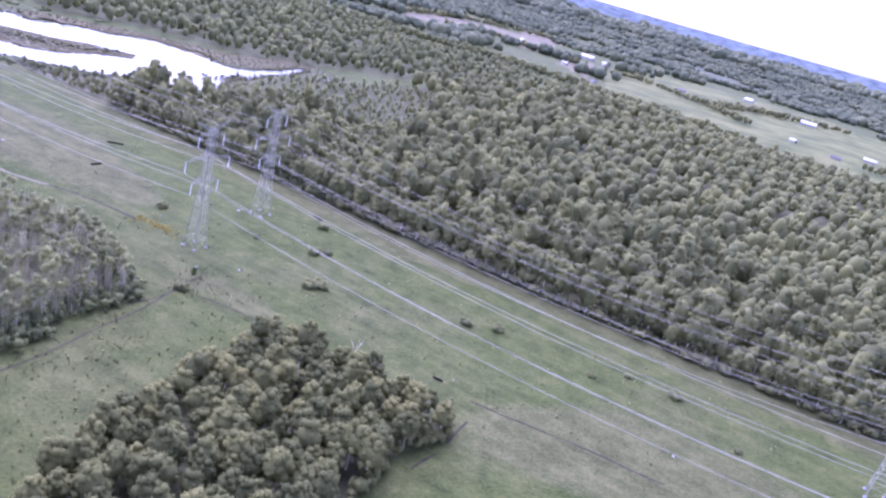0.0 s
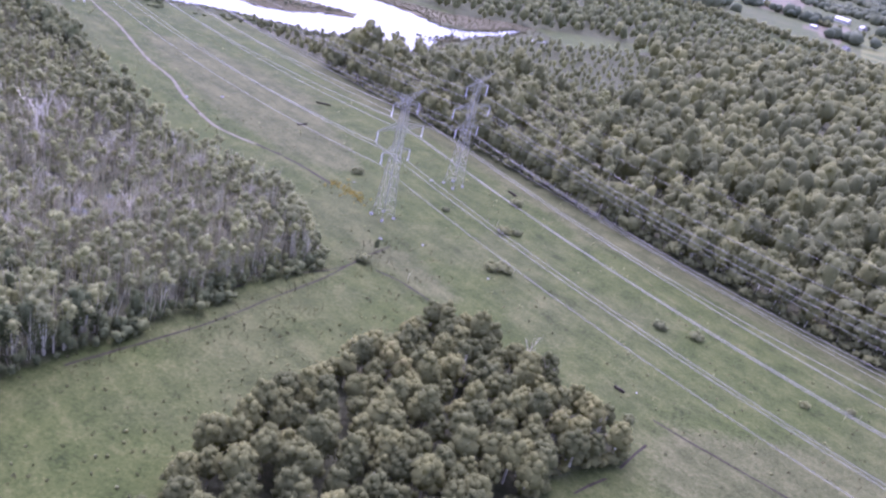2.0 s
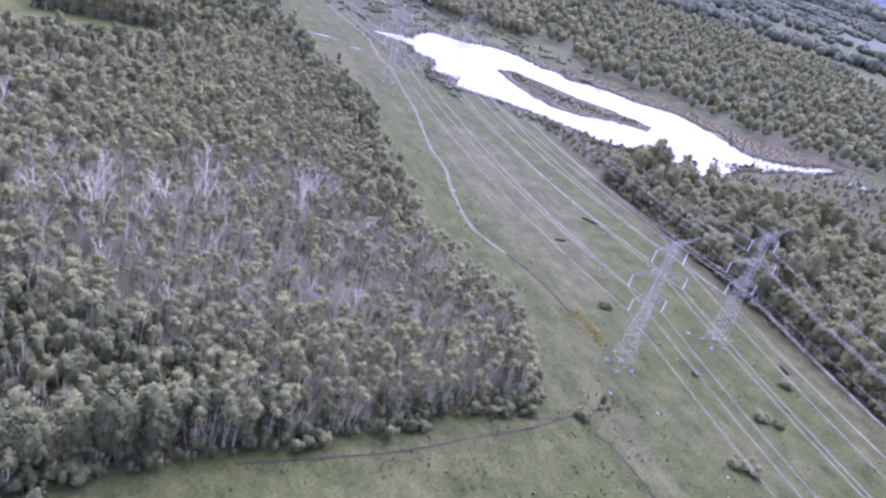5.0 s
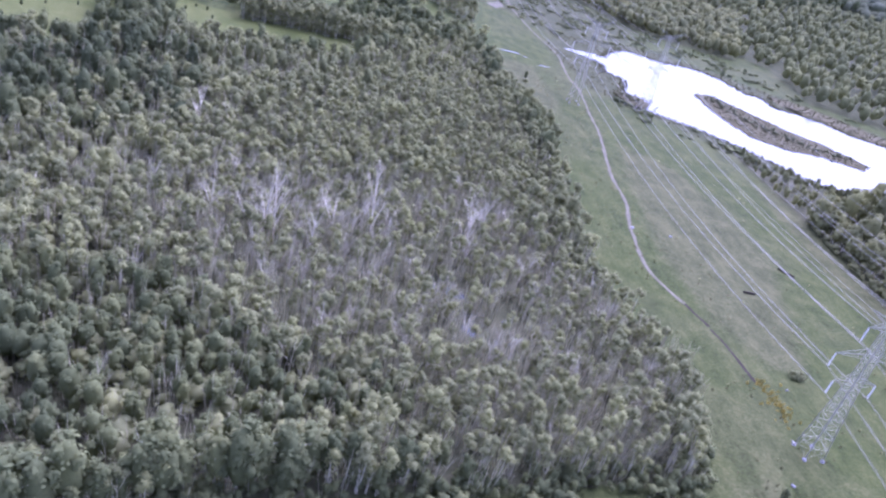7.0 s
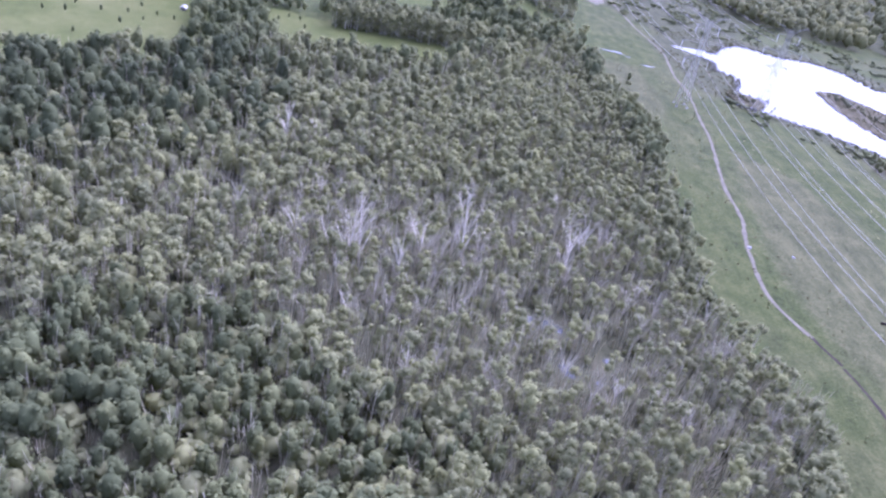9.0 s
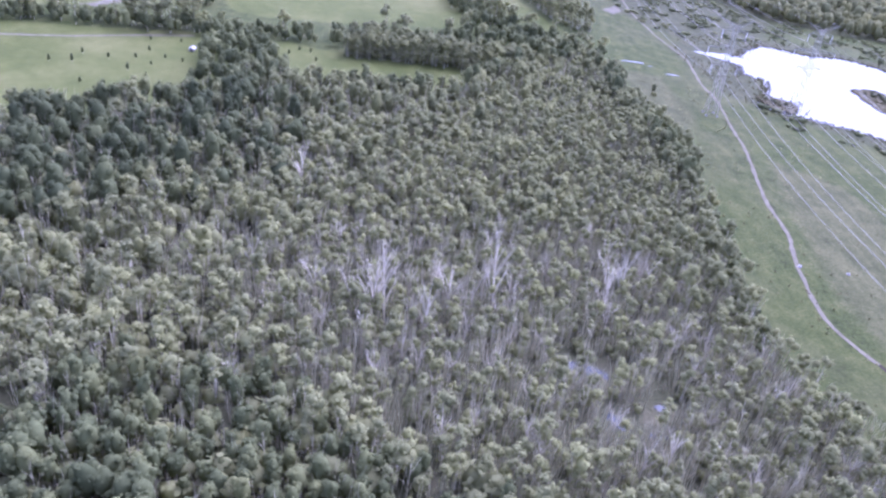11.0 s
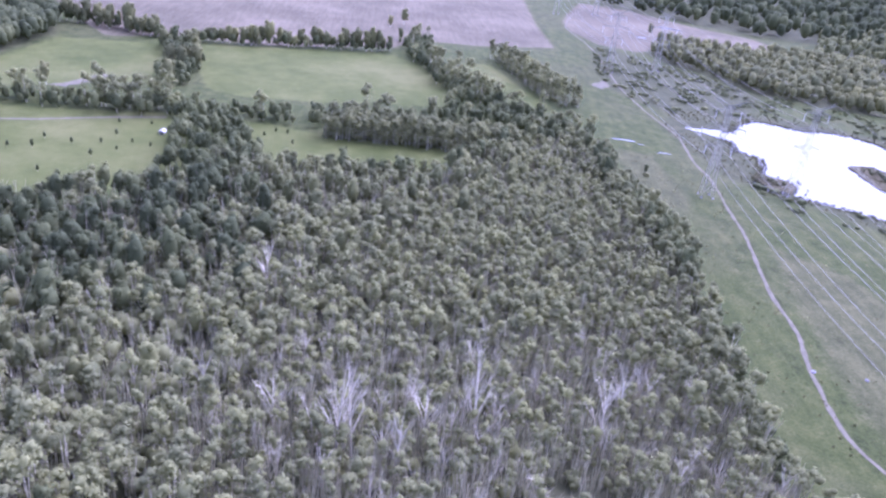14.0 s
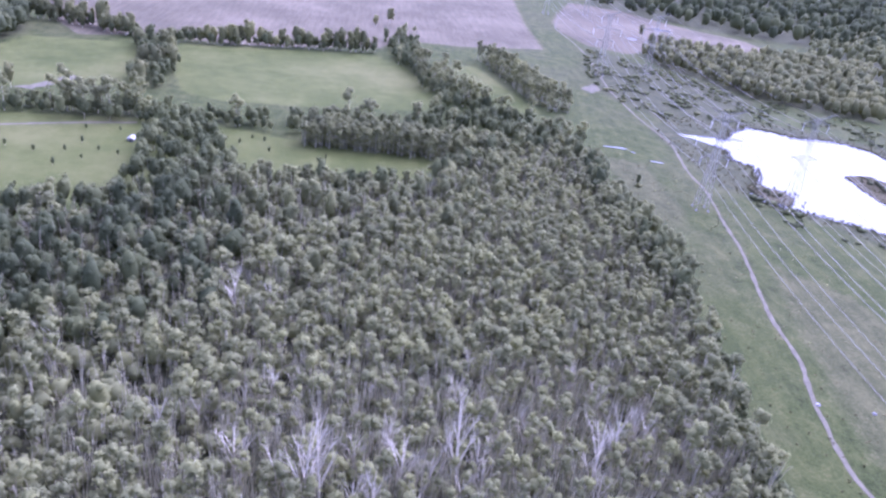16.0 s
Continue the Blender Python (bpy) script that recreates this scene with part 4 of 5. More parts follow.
# the great dead trees: place and height
SNAGS = [(-187, 109, 15), (-180, 115, 13), (-176, 119, 20), (-175, 122, 19), (-165, 127, 17), (-174, 137, 16), (-172, 142, 12), (-172, 148, 22.5), (-172, 152, 13), (-177, 166, 11), (-163, 173, 20), (-166, 180, 17), (-168, 189, 13),
         (-162, 119, 7), (-140, 150, 11), (-240, 120, 15), (-238, 128, 12), (-160, 85, 13), (-184, 102, 10), (-175, 159, 10), (-169, 126, 13), (-138, 154, 10), (-166, 137, 11), (-152, 176, 12), (-181, 130, 12), (-158, 152, 9)]
single("dead_tree", "dead", [q[:2] for q in SNAGS], (DEADWOOD, DEADWOOD), 10, (0.95, 1.05), "bleached bare dead tree with steep forked limbs", "dead tree", "dead trees in the wood", scale=[q[2] / 14 for q in SNAGS])
more = scatter(HEART, 10.5, 41, 0.5)
more = more[open_water(more)]
single("dead_tree", "dead", more, (DEADWOOD, DEADWOOD), 32, (0.5, 0.85), "slim bleached dead tree standing in the wet thicket", "dead tree", "dead trees in the wood")
single("old_tree", "sparse_many", [(-227, 78), (-229, 79), (-226, 80)], (LEAF_PALE, DEADWOOD), 18, (1.3, 1.5), "broad old tree with grey bare lower limbs", "tree", "old trees by the clearing")

forest = scatter(FOREST, 8.6, 31, 0.5)
forest = forest[forest[:, 0] >= -168]
SHORE = [(-160, 339), (-205, 356), (-236, 368), (-212, 378), (-188, 388), (-176, 402), (-160, 410)]
shore = scatter(SHORE, 4.6, 30, 0.5)
for n, (lo, hi, grow) in enumerate([(-240, -205, (0.25, 0.5)), (-205, -182, (0.35, 0.65)), (-182, -160, (0.4, 0.75))]):
    joined("shore_thicket", "hedge_many", shore[(shore[:, 0] >= lo) & (shore[:, 0] < hi)], (LEAF_FAR, BARK), 26 + n, grow, "trees and tall scrub along the pond's near shore", "shrubs")
low = inside(LOW_SCRUB, forest)
joined("willow_scrub", "hedge_many", scatter(LOW_SCRUB, 6.6, 36, 0.5), (LEAF_WOOD, BARK), 20, (0.25, 0.75), "pale low willow scrub by the pond's end", "shrubs")
forest = forest[~low]
depth = edge_distance([(149, 216), (85, 240), (26, 263), (-45, 291), (-130, 326), (-236, 368)], forest, False)
front = (depth < 10) & (forest[:, 0] > -170)
pale = np.array([noise.noise((x / 75, y / 75, 5.3)) + 0.5 * noise.noise((x / 20, y / 20, 2.3)) for x, y in forest]) + np.clip((-forest[:, 0] - 20) / 200, -0.3, 0.35)
aspen = (pale > 0.22) & ~front & (depth < 330)
fringe = along([(149, 218), (85, 242), (26, 265), (-45, 293), (-130, 328), (-166, 343)], 4.2, 4.2, 29)
joined("forest_fringe", "bush_many", along([(149, 216), (85, 240), (26, 263), (-45, 291), (-130, 326), (-166, 342)], 2.4, 6, 37), (LEAF_FAR, BARK), 38, (0.6, 1.7), "leafy scrub at the foot of the forest edge", "shrubs")
single("forest_tree", "forest", np.r_[forest[front], fringe], (LEAF_FAR, BARK), 12, (0.75, 1.25), "tall leafy tree on the edge of the forest", "tree", "trees along the forest edge")
joined("aspen_stand", "aspen_many", forest[aspen], (LEAF_WOOD, BARK), 19, (0.6, 1.0), "pale feathery aspens in the forest", "trees")
joined("forest", "forest_many", forest[~front & ~aspen & (depth < 110)], (LEAF_FAR, BARK), 13, (0.95, 1.55), "dense green broadleaf forest beyond the power line", "trees")
joined("forest", "forest_mid", forest[~front & ~aspen & (depth >= 110) & (depth < 230)], (LEAF_FAR, BARK), 72, (0.8, 1.4), "dense green forest behind the first trees", "trees")
# Leafy fill added under the crowns to lighten the forest's dark gaps.
lower = scatter(FOREST, 9.0, 39, 0.5)
lower = lower[(lower[:, 0] > -165) & (edge_distance([(149, 216), (85, 240), (26, 263), (-45, 291), (-130, 326), (-236, 368)], lower, False) < 230) & ~inside(LOW_SCRUB, lower)]
joined("understorey", "bush_many", lower, (LEAF_FAR, BARK), 71, (2.4, 3.8), "leafy younger trees filling the forest's gaps", "trees")
joined("deep_forest", "forest_far", forest[~front & ~aspen & (depth >= 230)][::2], (LEAF_FAR, BARK), 14, (1.0, 1.6), "dense green forest further from the power line", "trees")
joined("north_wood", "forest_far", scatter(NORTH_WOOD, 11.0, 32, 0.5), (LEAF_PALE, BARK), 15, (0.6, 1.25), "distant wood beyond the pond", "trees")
joined("east_wood", "forest_far", scatter(EAST_BLOCK, 7.2, 33, 0.5), (LEAF_FAR, BARK), 16, (0.7, 1.2), "distant block of wood beside the tilled field", "trees")
joined("far_wood", "forest_far", scatter(FAR_BLOCK, 17.5, 34, 0.5), (LEAF_LUSH, BARK), 17, (1.1, 1.9), "far dark wood behind the tilled field", "trees")
joined("west_wood", "forest_far", scatter(WEST_BLOCK, 6, 35), (LEAF_LUSH, BARK), 18, (0.9, 1.3), "tall dark wood at the field's corner", "trees")

# Hedgerows between the fields
HEDGES = [([(-420, 0), (-428, 49), (-407, 92), (-400, 137), (-388, 168), (-378, 205), (-380, 238), (-392, 262)], 10), ([(-392, 262), (-370, 280), (-345, 285)], 24), ([(-368, 172), (-358, 200), (-346, 222), (-340, 250)], 9),
          ([(-593, 80), (-560, 112), (-540, 130)], 9), ([(-540, 133), (-490, 132), (-445, 121)], 12), ([(-541, 140), (-532, 190), (-526, 262)], 5), ([(-556, 290), (-500, 278), (-456, 272), (-403, 268)], 14),
          ([(-511, 334), (-456, 324), (-401, 319)], 12)]
for n, (line, width) in enumerate(HEDGES):
    if n in (2, 7):
        joined("hedgerow", "aspen_many", along(line, 2.2 if n == 2 else 3.4, width * 1.3, 40 + n), (LEAF_WOOD, BARK), 50 + n, (0.6, 0.95), "belt of pale slender trees beside a field", "hedge")
        joined("hedgerow", "bush_many", along(line, 2.6 if n == 2 else 4.5, width, 60 + n), (LEAF_WOOD, BARK), 220 + n, (0.8, 1.8), "leafy scrub under the belt of slender trees", "hedge")
        continue
    places = along(line, 4.0, width * 1.6, 40 + n)
    ragged_ = np.array([noise.noise((x / 30, y / 30, 9.1)) + 0.6 * noise.noise((x / 9, y / 9, 3.3)) for x, y in places])
    joined("hedgerow", "hedge_many", places[ragged_ > -0.62], (LEAF_GREEN, BARK), 50 + n, (0.45, 1.0), "overgrown hedgerow of bushes between fields", "hedge")
    high = places[ragged_ > 0.0]
    joined("hedgerow_trees", "aspen_many" if n in (0, 1, 6) else "forest_many", high[::2], (LEAF_WOOD if n in (0, 1, 6) else LEAF_FAR, BARK), 200 + n, (0.7, 1.2), "taller leafy trees standing in the hedgerow", "trees")

# Brush on the wood's floor
floor_scrub = scatter(WOOD, 4.6, 61, 0.5)
floor_scrub = floor_scrub[floor_scrub[:, 1] > 20]
open_heart = (heart_depth(floor_scrub) > 0) & open_water(floor_scrub)
joined("undergrowth", "bush_many", floor_scrub[open_heart], (LEAF_WOOD, BARK), 62, (0.6, 1.9), "low leafy undergrowth among the dead saplings", "undergrowth")
# Undergrowth made extra tall here, so that dark gaps between trees come out lighter.
gaps = scatter(WOOD, 4.8, 64, 0.5)
gaps = gaps[(gaps[:, 1] > 20) & (edge_distance(WOOD, gaps) > 8) & (heart_depth(gaps) <= 0)]
joined("undergrowth", "bush_many", gaps, (LEAF_WOOD, BARK), 65, (1.3, 2.7), "leafy undergrowth beneath the young trees", "undergrowth")

# ---- pond: island, reeds and shore scrub ----
sheet("islet", ISLAND, 0.25, REED_BED, "low reedy islet in the pond", "islet", wobble=1.0, seed=3)
sheet("islet", [(-299, 350), (-297, 358), (-289, 363), (-280, 360), (-276, 352), (-284, 348)], 0.25, REED_BED, "reedy spit of land at the pond shore", "islet", wobble=0.5, seed=4)
for n, outline in enumerate([[(-158, 456), (-156, 470), (-154, 482), (-149, 486), (-147, 476), (-150, 462)], [(-152, 436), (-151, 446), (-147, 450), (-145, 440)], [(-143, 508), (-140, 520), (-137, 520), (-139, 508)]]):
    sheet("islet", outline, 0.2, REED_BED, "flat mat of dark weeds in the pond", "weeds", wobble=0.7, step=2.0, seed=5 + n)
sheet("reed_bed", TAN_SHORE, 0.06, REED_BED, "tan reed bed along the pond's far shore", "reed bed", wobble=2.2, seed=9)
reeds = np.r_[scatter([(-158, 456), (-156, 470), (-154, 482), (-149, 486), (-147, 476), (-150, 462)], 1.8, 66), scatter([(-299, 350), (-297, 358), (-289, 363), (-280, 360), (-276, 352), (-284, 348)], 1.6, 70), scatter(ISLAND, 1.7, 71), along(POND + POND[:1], 1.5, 5, 72), scatter(MARSH_1, 4.2, 73), scatter(TAN_SHORE, 3.0, 65)]
reeds = reeds[np.linalg.norm(reeds - (-363, 374), axis=1) > 15]
wet = inside(POND, reeds) & (reeds[:, 0] < -160) & (np.linalg.norm(reeds - (-287, 355), axis=1) > 13) & ~inside(ISLAND, reeds) & (edge_distance(POND, reeds) > 2.5)
joined("reeds", "tuft", reeds[~wet], (REED, REED), 74, (0.5, 1.0), "tan and olive reeds round the pond", "reeds")
scrub = np.r_[scatter([(-300, 352), (-285, 343), (-270, 351), (-249, 368), (-205, 382), (-190, 370), (-240, 345), (-290, 325)], 4.6, 75), scatter(MARSH_2, 5, 76),
              scatter([(-385, 432), (-360, 470), (-300, 505), (-260, 535), (-300, 530), (-370, 520), (-430, 480)], 5, 77)]
islet_brush = np.r_[along([(-300, 422), (-262, 420), (-235, 432), (-215, 450)], 3.4, 9, 78), along([(-294, 352), (-284, 355)], 2.5, 4, 68), along([(-165, 448), (-156, 466), (-150, 484)], 3.0, 5, 67)]
joined("islet_brush", "bush_many", islet_brush, (LEAF_SHRUB, BARK), 66, (0.4, 1.3), "dark brush on the pond's islet and spits", "shrubs")
scrub = scrub[~(inside(POND, scrub) & ~inside(ISLAND, scrub))]
scrub = scrub[np.array([noise.noise((x / 14, y / 14, 8.8)) for x, y in scrub]) > 0.0]
joined("shore_scrub", "scrub_many", scrub, (LEAF_GREEN, BARK), 79, (0.45, 1.4), "low willow scrub on the marshy shore", "shrubs")
for n, (x, y, w, d, turn) in enumerate([(-350, 317, 12, 1.8, 62), (-330, 326, 7, 1.4, 60), (-637, 580, 22, 7, 50), (-594, 514, 9, 5, 40), (-148, 160, 10, 3.6, 42), (-132, 157, 5, 2.6, 10), (-133, 169, 3.5, 1.8, 80), (-126, 163, 4, 1.5, 50), (-115, 552, 24, 5, 55), (-343, 322, 4, 1, 60)]):
    c, s = math.cos(radians(turn)), math.sin(radians(turn))
    outline = [(x + c * math.cos(t) * w / 2 - s * math.sin(t) * d / 2, y + s * math.cos(t) * w / 2 + c * math.sin(t) * d / 2) for t in np.arange(0, 6.28, 0.5)]
    sheet("puddle", outline, 0.03, WATER, "shallow bright puddle in the grass", "puddle", step=2.0, wobble=0.25, seed=80 + n)

# ---- the corridor's small things ----
BUSHES = [(-44, 262), (-41, 237), (-37, 239), (-36, 211), (-33, 213), (-61, 237), (-66, 188), (23, 218), (13, 216), (52, 205), (64, 211), (91, 184), (78, 206), (-305, 296), (-284, 280), (-288, 286), (-101, 168), (12, 168), (-120, 214), (-283, 278), (-287, 274), (-279, 261), (-272, 260), (-95, 240)]
single("bush", "low_bush", BUSHES, (LEAF_PALE, BARK), 81, (0.6, 1.25), scale=[1.4 if n in (1, 2, 3, 4) else 1.0 for n in range(len(BUSHES))], label="low sprawling olive green bush in the rough grass", category="bush", group="bushes of the corridor")
single("dark_bush", "leafy_edge", [(-307, 297), (-66, 196)], (LEAF_LUSH, BARK), 88, (0.42, 0.55), "dense dark green bush standing alone in the grass", "bush", "lone bushes of the corridor")
for n, (x, y) in enumerate([(-41, 236), (-37, 239), (-44, 240), (-34, 210), (-30, 213), (-60, 192), (-52, 187), (62, 206), (66, 209)]):
    single("dead_shrub", "dead_many", [(x, y)], (TWIGS, TWIGS), 170 + n, (0.25, 0.4), "low grey leafless shrub in the pasture", "shrub", "bare shrubs of the corridor")
weeds = np.r_[scatter([(-98, 222), (-82, 216), (-80, 226), (-94, 233)], 3.6, 82), scatter([(-98, 225), (-98, 228), (-84, 225), (-83, 220)], 1.2, 87, 0.5)]
joined("weeds", "tuft", weeds, (WEED, WEED), 83, (0.4, 0.8), "patch of yellow flowering weeds", "weeds")
pasture = scatter([(-75, 175), (-60, 130), (0, 176), (60, 165), (140, 150), (150, 205), (26, 258), (-77, 300), (-200, 345), (-340, 320), (-350, 300), (-270, 264), (-190, 240), (-120, 212)], 5.6, 84, 0.5)
pasture = np.r_[pasture, scatter([(-96, 96), (-80, 70), (-58, 90), (-56, 130), (-46, 160), (-36, 182), (-70, 188), (-84, 150)], 3.6, 89, 0.5)]
pasture = pasture[~inside(WOOD, pasture) & ~inside(CLUMP, pasture)]
pasture = pasture[rolled(pasture, 16, 3.7) + 0.6 * rolled(pasture, 5, 1.9) > -0.12]
joined("grass_tussocks", "tuft", pasture, (REED, REED), 85, (0.22, 0.55), "rough tan tussocks in the pasture", "grass")
weedy = pasture[rolled(pasture, 9, 8.2) > 0.24]
joined("pasture_weeds", "bush_many", weedy, (LEAF_WOOD, BARK), 185, (0.1, 0.3), "small leafy weeds and brambles in rough pasture", "weeds")
dry_patches = np.r_[along([(-90, 110), (-85, 122), (-78, 139), (-74, 156), (-69, 173), (-67, 188), (-64, 201)], 2.2, 9, 186), scatter([(-96, 124), (-90, 124), (-66, 168), (-60, 186), (-70, 190), (-80, 170)], 2.2, 180, 0.5), scatter([(-72, 136), (-56, 150), (-54, 166), (-64, 164), (-74, 148)], 2.4, 181, 0.5),
                    scatter([(-70, 190), (-58, 186), (-46, 190), (-40, 198), (-60, 212), (-72, 202)], 2.6, 182, 0.5), scatter([(20, 150), (70, 140), (110, 170), (60, 190), (20, 172)], 4.5, 183, 0.5)]
patchy = np.array([noise.noise((x / 9, y / 9, 6.1)) for x, y in dry_patches])
joined("dry_scrub", "twigs", dry_patches[patchy > -0.05], (REED, REED), 184, (0.14, 0.3), "patches of low grey-brown dead weeds in the pasture", "weeds")
for n, (line, width) in enumerate([([(17, 172), (21, 170.5), (26, 170), (31, 168), (36, 167.8), (41, 166), (44, 166.4), (49, 164), (53, 163.6), (58, 161), (66, 159)], 0.55), ([(17, 162), (14, 155), (13, 151)], 0.6), ([(11, 146), (7, 142), (6, 138)], 0.5), ([(-90, 110), (-85, 122), (-78, 139), (-74, 156), (-69, 173), (-67, 188), (-64, 201)], 0.5), ([(-61, 186), (-56, 187), (-49, 184), (-39, 181)], 0.6), ([(-89, 145), (-84, 150), (-82, 157)], 0.5), ([(-77, 168), (-74, 173), (-70, 176), (-68, 182)], 0.6),
                                   ([(-130, 232), (-124, 231), (-119, 231)], 1.0), ([(-118, 230.6), (-113, 229.2), (-108, 229), (-102, 226.5), (-97, 225)], 0.9)]):
    strip("ditch", line, width, 0.06, MUD, "narrow dark muddy ditch in the pasture", "ditch", 86 + n, 0.5)


def rock(x, y, w, h, mat, name, label, category, seed):
    rng = np.random.default_rng(seed)
    bm = bmesh.new()
    bmesh.ops.create_icosphere(bm, subdivisions=2, radius=1)
    for v in bm.verts:
        v.co = Vector((v.co.x * w, v.co.y * w * 0.7, v.co.z * h)) * float(rng.uniform(0.8, 1.15))
    ob = part(name, bm, mat)
    ob.matrix_basis = pose(x, y, h * 0.35, 0, 0, rng.uniform(0, 360))
    return tagged(ob, label, category, "pale boulders in the pasture")


for n, (x, y, w) in enumerate([(-68, 203, 0.9), (-57, 209, 0.7), (-74, 256, 1.1), (-92, 232, 0.7), (-171, 248, 1.3), (-164, 260, 1.0), (71, 173, 0.7), (-35, 205, 0.6), (-78, 216, 0.5), (12, 180, 0.5)]):
    rock(x, y, w * 0.6, w * 0.35, CONCRETE, "boulder", "pale weathered boulder in the grass", "rock", 100 + n)


def log(x, y, length, turn, seed):
    rng = np.random.default_rng(seed)
    bm = bmesh.new()
    rail(bm, [(u * length, rng.uniform(-0.2, 0.2), 0.3 + rng.uniform(0, 0.15)) for u in (-0.5, -0.2, 0.15, 0.5)], 0.28)
    ob = part("log", bm, MUD)
    ob.matrix_basis = pose(x, y, 0, 0, 0, turn)
    return tagged(ob, "dark fallen log lying in the grass", "log", "logs in the pasture")


for n, (x, y, l, turn) in enumerate([(-137, 290, 6, 20), (-48, 270, 4, -30), (8, 178, 2.6, -20), (-130, 262, 4, 60)]):
    log(x, y, l, turn, 120 + n)

# ---- meadow and fields in the west ----
MEADOW_BUSHES = [(-410, 71), (-389, 93), (-386, 105), (-373, 66), (-365, 85), (-374, 91), (-352, 81), (-357, 90), (-359, 102), (-364, 96), (-366, 75), (-363, 62), (-364, 54), (-339, 64), (-335, 70), (-368, 147), (-357, 156), (-348, 176), (-373, 153), (-369, 157)]
single("cedar_bush", "leafy_edge", MEADOW_BUSHES, (LEAF_LUSH, BARK), 130, (0.22, 0.36), "small dark upright bush standing in the green meadow", "bush", "bushes of the meadow")
single("field_tree", "forest", [(-601, 290), (-612, 305), (-600, 527), (-537, 197), (-540, 180), (-533, 216), (-445, 66)], (LEAF_FAR, BARK), 131, (0.6, 0.95), "lone leafy tree in the field's hedge", "tree", "lone trees of the fields")
strip("path", [(-400, 30), (-396, 60), (-397, 90), (-396, 112)], 2.0, 0.05, DIRT, "faint dirt track across the meadow", "path", 132)
sheet("path", [(-449, 364), (-457, 381), (-446, 377), (-437, 365)], 0.05, DIRT, "bare pale clearing of soil beside the track", "bare soil", wobble=0.6, seed=134)
sheet("path", [(-446, 66), (-443, 74), (-457, 91), (-466, 92), (-452, 76)], 0.05, DIRT, "bare heap of pale soil at the field's edge", "bare soil", wobble=0.6, seed=133)


def building(name, x, y, w, d, h, turn, wall_mat, roof_mat, label, category, group="buildings of the farms"):
    """A gabled house or barn: walls, two roof slopes, a door and windows set proud of the wall."""
    base = new(name)
    bm = bmesh.new()
    ridge = h + w * 0.28
    prof = [(-w / 2, -0.3), (w / 2, -0.3), (w / 2, h), (0, ridge), (-w / 2, h)]
    ends = [[bm.verts.new((px, py, pz)) for px, pz in prof] for py in (-d / 2, d / 2)]
    bm.faces.new(ends[0])
    bm.faces.new(ends[1][::-1])
    for k in range(5):
        bm.faces.new((ends[0][k], ends[1][k], ends[1][(k + 1) % 5], ends[0][(k + 1) % 5]))
    bmesh.ops.recalc_face_normals(bm, faces=bm.faces[:])
    part("wall", bm, wall_mat, base)
    for s in (-1, 1):
        bm = bmesh.new()
        e = 0.5
        low, top = Vector((s * (w / 2 + e), 0, h - e * 0.56 + 0.05)), Vector((0, 0, ridge + 0.05))
        quad = [bm.verts.new(p + Vector((0, py, pz))) for pz in (0, 0.25) for p, py in ((low, -d / 2 - e), (low, d / 2 + e), (top, d / 2 + e), (top, -d / 2 - e))]
        for f in ((0, 1, 2, 3), (4, 5, 6, 7), (0, 1, 5, 4), (1, 2, 6, 5), (2, 3, 7, 6), (3, 0, 4, 7)):
            bm.faces.new([quad[k] for k in f])
        bmesh.ops.recalc_face_normals(bm, faces=bm.faces[:])
        part("roof", bm, roof_mat, base)
    bm = bmesh.new()
    box(bm, 0, -d / 2 - 0.03, 0, min(3.2, w * 0.35), 0.1, min(2.6, h * 0.8))
    part("door", bm, DARK_GLASS, base, "dark door")
    for k in range(3):
        bm = bmesh.new()
        box(bm, w / 2 + 0.03, -d / 2 + d * (k + 1) / 4, h * 0.4, 0.08, 1.1, h * 0.35)
        part("window", bm, DARK_GLASS, base, "dark window")
    base.matrix_basis = pose(x, y, float(ground_height([(x, y)])[0]), 0, 0, turn)
    return tagged(base, label, category, group)


building("shed", -375, 108, 1.6, 2.7, 1.0, 70, WHITE_PAINT, ROOF_METAL, "small white shed with a pale roof in the meadow", "shed", "sheds")
BARNS = [(162, 1485, 12, 24, 5, 60), (191, 1445, 9, 11, 4, 20), (309, 1322, 9, 14, 4, 70), (497, 1566, 11, 17, 4, 50), (549, 1380, 13, 26, 4, 65), (404, 1040, 5, 9, 3, 30), (436, 975, 5, 12, 2.5, 55), (512, 1048, 8, 16, 3, 60), (-80, 1325, 12, 22, 4, 70), (37, 1458, 9, 13, 4, 10), (135, 1080, 5, 9, 3, 30),
         (104, 1240, 6, 9, 3, 60), (-420, 1480, 10, 16, 4, 40), (-360, 1330, 9, 14, 4, 60), (514, 3600, 18, 40, 6, 60), (628, 3000, 14, 26, 5, 40), (955, 2072, 12, 24, 5, 70), (700, 1900, 10, 20, 4, 30), (820, 2300, 10, 18, 4, 80)]
for n, (x, y, w, d, h, turn) in enumerate(BARNS):
    barn = w > 10
    building("barn" if barn else "farmhouse", x, y, w, d, h, turn, WHITE_PAINT, ROOF_METAL if barn or n % 2 else ROOF_DARK, "long white barn with a pale metal roof" if barn else "white farmhouse with a gabled roof", "barn" if barn else "house")

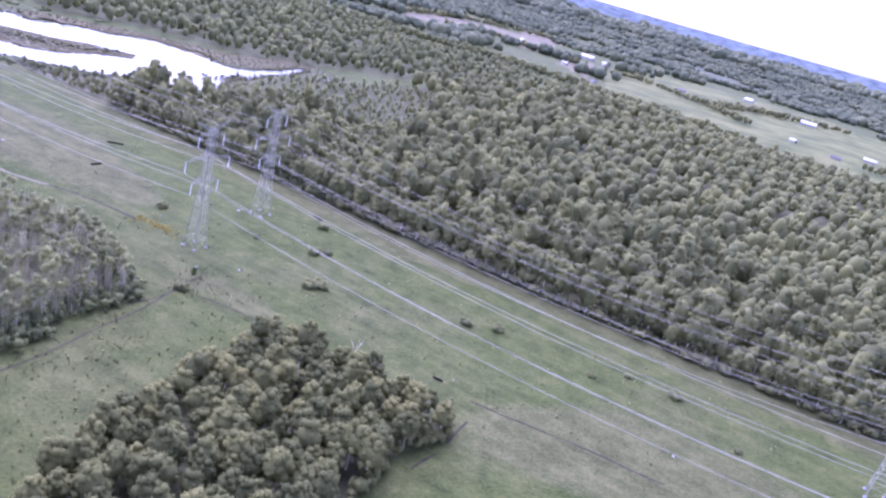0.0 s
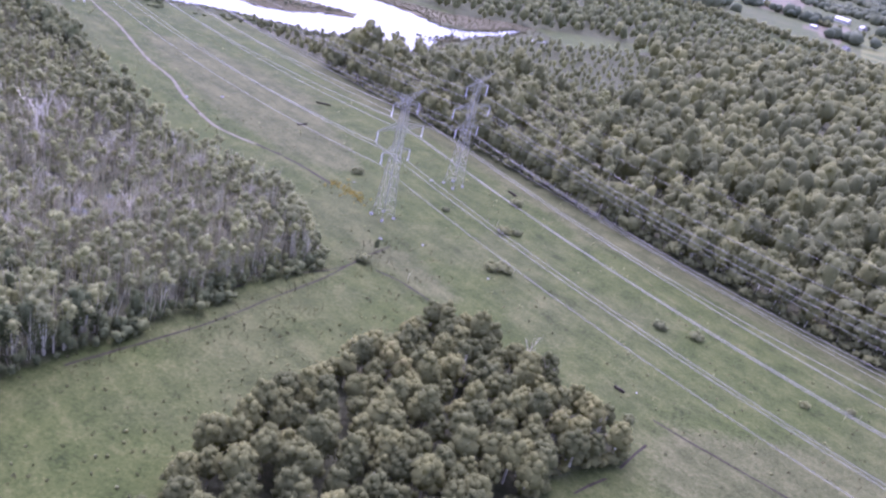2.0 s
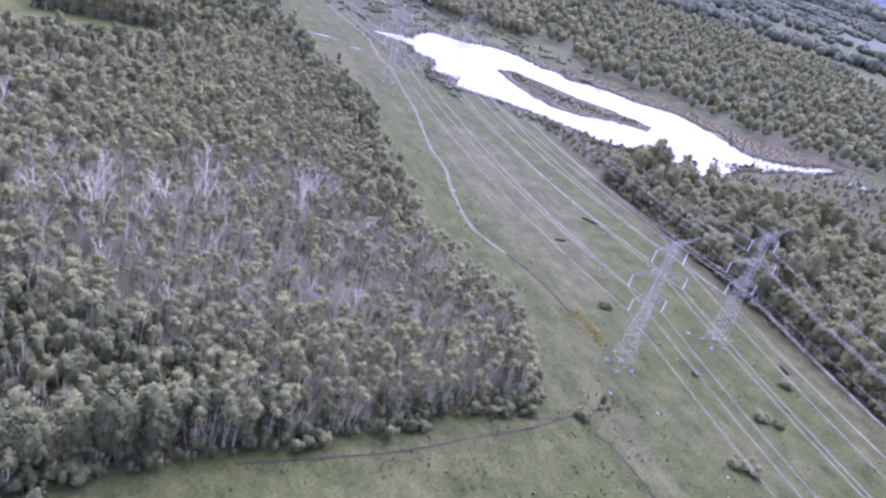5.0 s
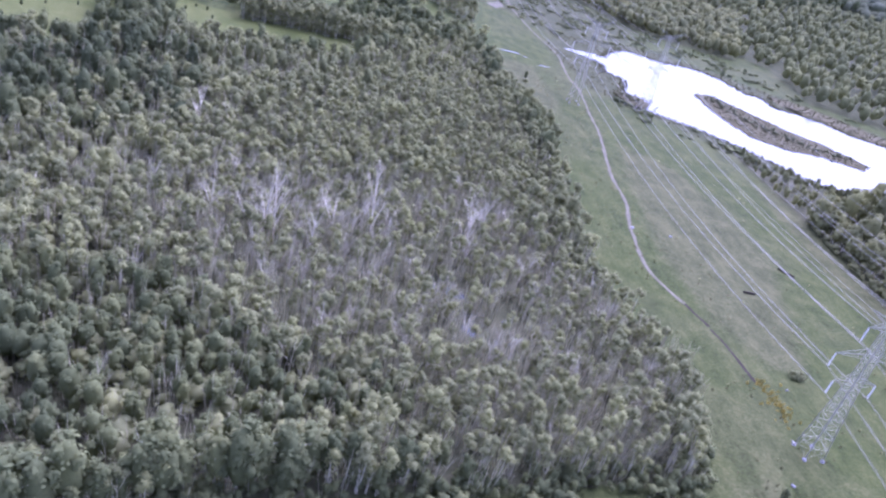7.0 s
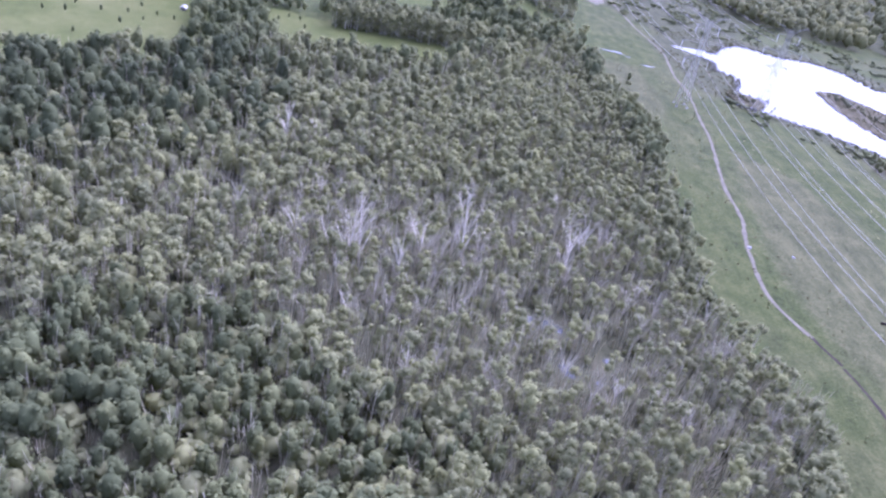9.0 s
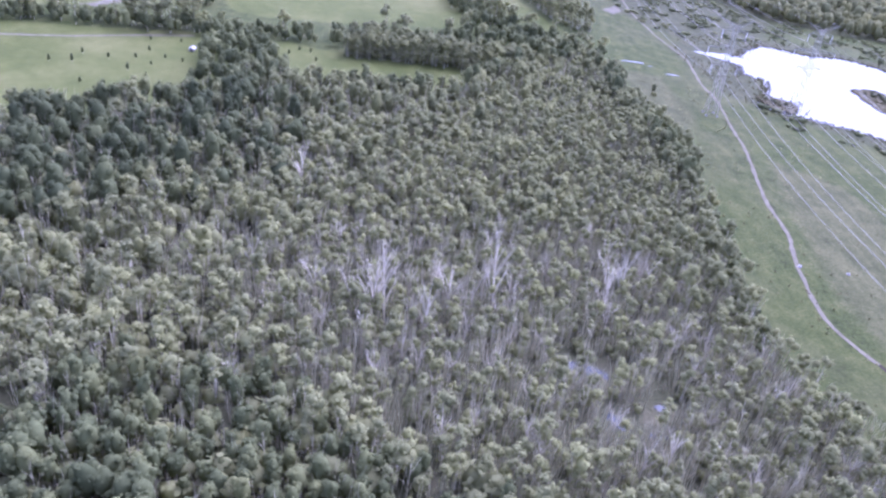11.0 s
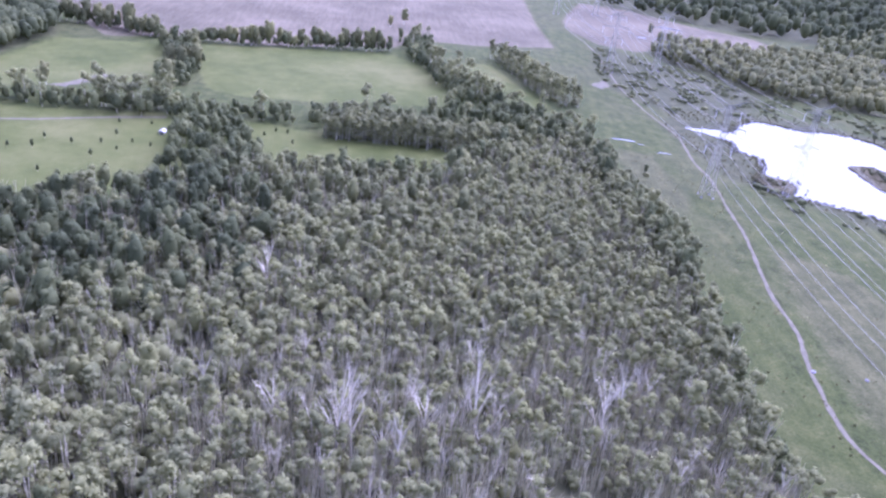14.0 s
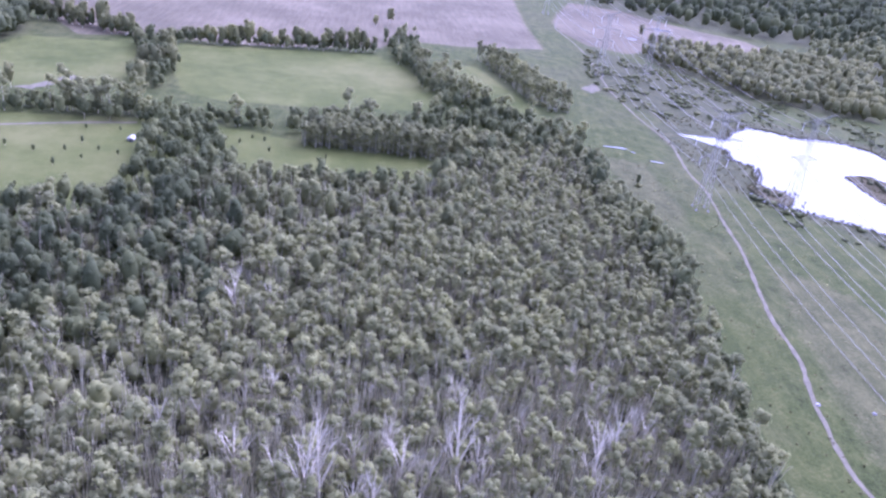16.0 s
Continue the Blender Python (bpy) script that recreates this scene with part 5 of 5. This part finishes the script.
# ---- far country: belts of wood between fields, then hills ----
FARLAND = [(-1500, 900), (-1700, 2400), (-500, 3300), (1500, 3300), (2200, 1800), (800, 640), (470, 700), (410, 790), (240, 850), (200, 960), (130, 930), (60, 900), (0, 990), (-140, 1080), (-260, 1100), (-480, 1140), (-640, 1010)]
far = scatter(FARLAND, 54, 140, 0.5)
belt = np.array([noise.noise((x / 330, y / 120, 1.7)) + 0.4 * noise.noise((x / 90, y / 60, 4)) for x, y in far])
open_land = inside(FARM, far) | inside(TILLED_3, far) | inside(TILLED_4, far)
belt = belt + np.clip((np.linalg.norm(far, axis=1) - 1900) / 1200, 0, 0.22)
joined("far_belts", "canopy", far[(belt > 0.04) & ~open_land], (LEAF_DARK, BARK), 141, (1.1, 2.0), "distant belts of wood between farm fields", "trees")
HORIZON = [(-2600, 2300), (-1800, 3500), (-300, 4050), (1500, 3950), (2900, 3000), (2600, 1900), (2200, 1800), (1500, 3200), (-500, 3250), (-1700, 2350)]
joined("far_belts", "canopy", scatter(HORIZON, 95, 142, 0.5), (LEAF_DARK, BARK), 143, (2.8, 4.6), "far wooded country towards the hills", "trees")
FARM_HEDGES = [([(-150, 1020), (-80, 1010), (0, 1020), (70, 1000), (130, 960)], 40), ([(130, 945), (200, 935), (250, 905), (300, 880)], 14), ([(175, 1290), (240, 1330), (320, 1200)], 16), ([(320, 1190), (340, 1150), (350, 1090)], 20), ([(-100, 1345), (0, 1405), (100, 1320), (140, 1290)], 20), ([(330, 1210), (420, 1330), (560, 1420), (640, 1440)], 25), ([(455, 930), (500, 960), (530, 985)], 14), ([(-190, 1340), (-110, 1590), (130, 1810)], 20)]
for n, (line, width) in enumerate(FARM_HEDGES):
    joined("hedgerow", "forest_far", along(line, 7, width, 150 + n), (LEAF_FAR, BARK), 160 + n, (0.6, 1.1), "line of trees round the farm fields", "hedge")

# Backdrop ring of hills; its pale blue is distance haze put into the colour.
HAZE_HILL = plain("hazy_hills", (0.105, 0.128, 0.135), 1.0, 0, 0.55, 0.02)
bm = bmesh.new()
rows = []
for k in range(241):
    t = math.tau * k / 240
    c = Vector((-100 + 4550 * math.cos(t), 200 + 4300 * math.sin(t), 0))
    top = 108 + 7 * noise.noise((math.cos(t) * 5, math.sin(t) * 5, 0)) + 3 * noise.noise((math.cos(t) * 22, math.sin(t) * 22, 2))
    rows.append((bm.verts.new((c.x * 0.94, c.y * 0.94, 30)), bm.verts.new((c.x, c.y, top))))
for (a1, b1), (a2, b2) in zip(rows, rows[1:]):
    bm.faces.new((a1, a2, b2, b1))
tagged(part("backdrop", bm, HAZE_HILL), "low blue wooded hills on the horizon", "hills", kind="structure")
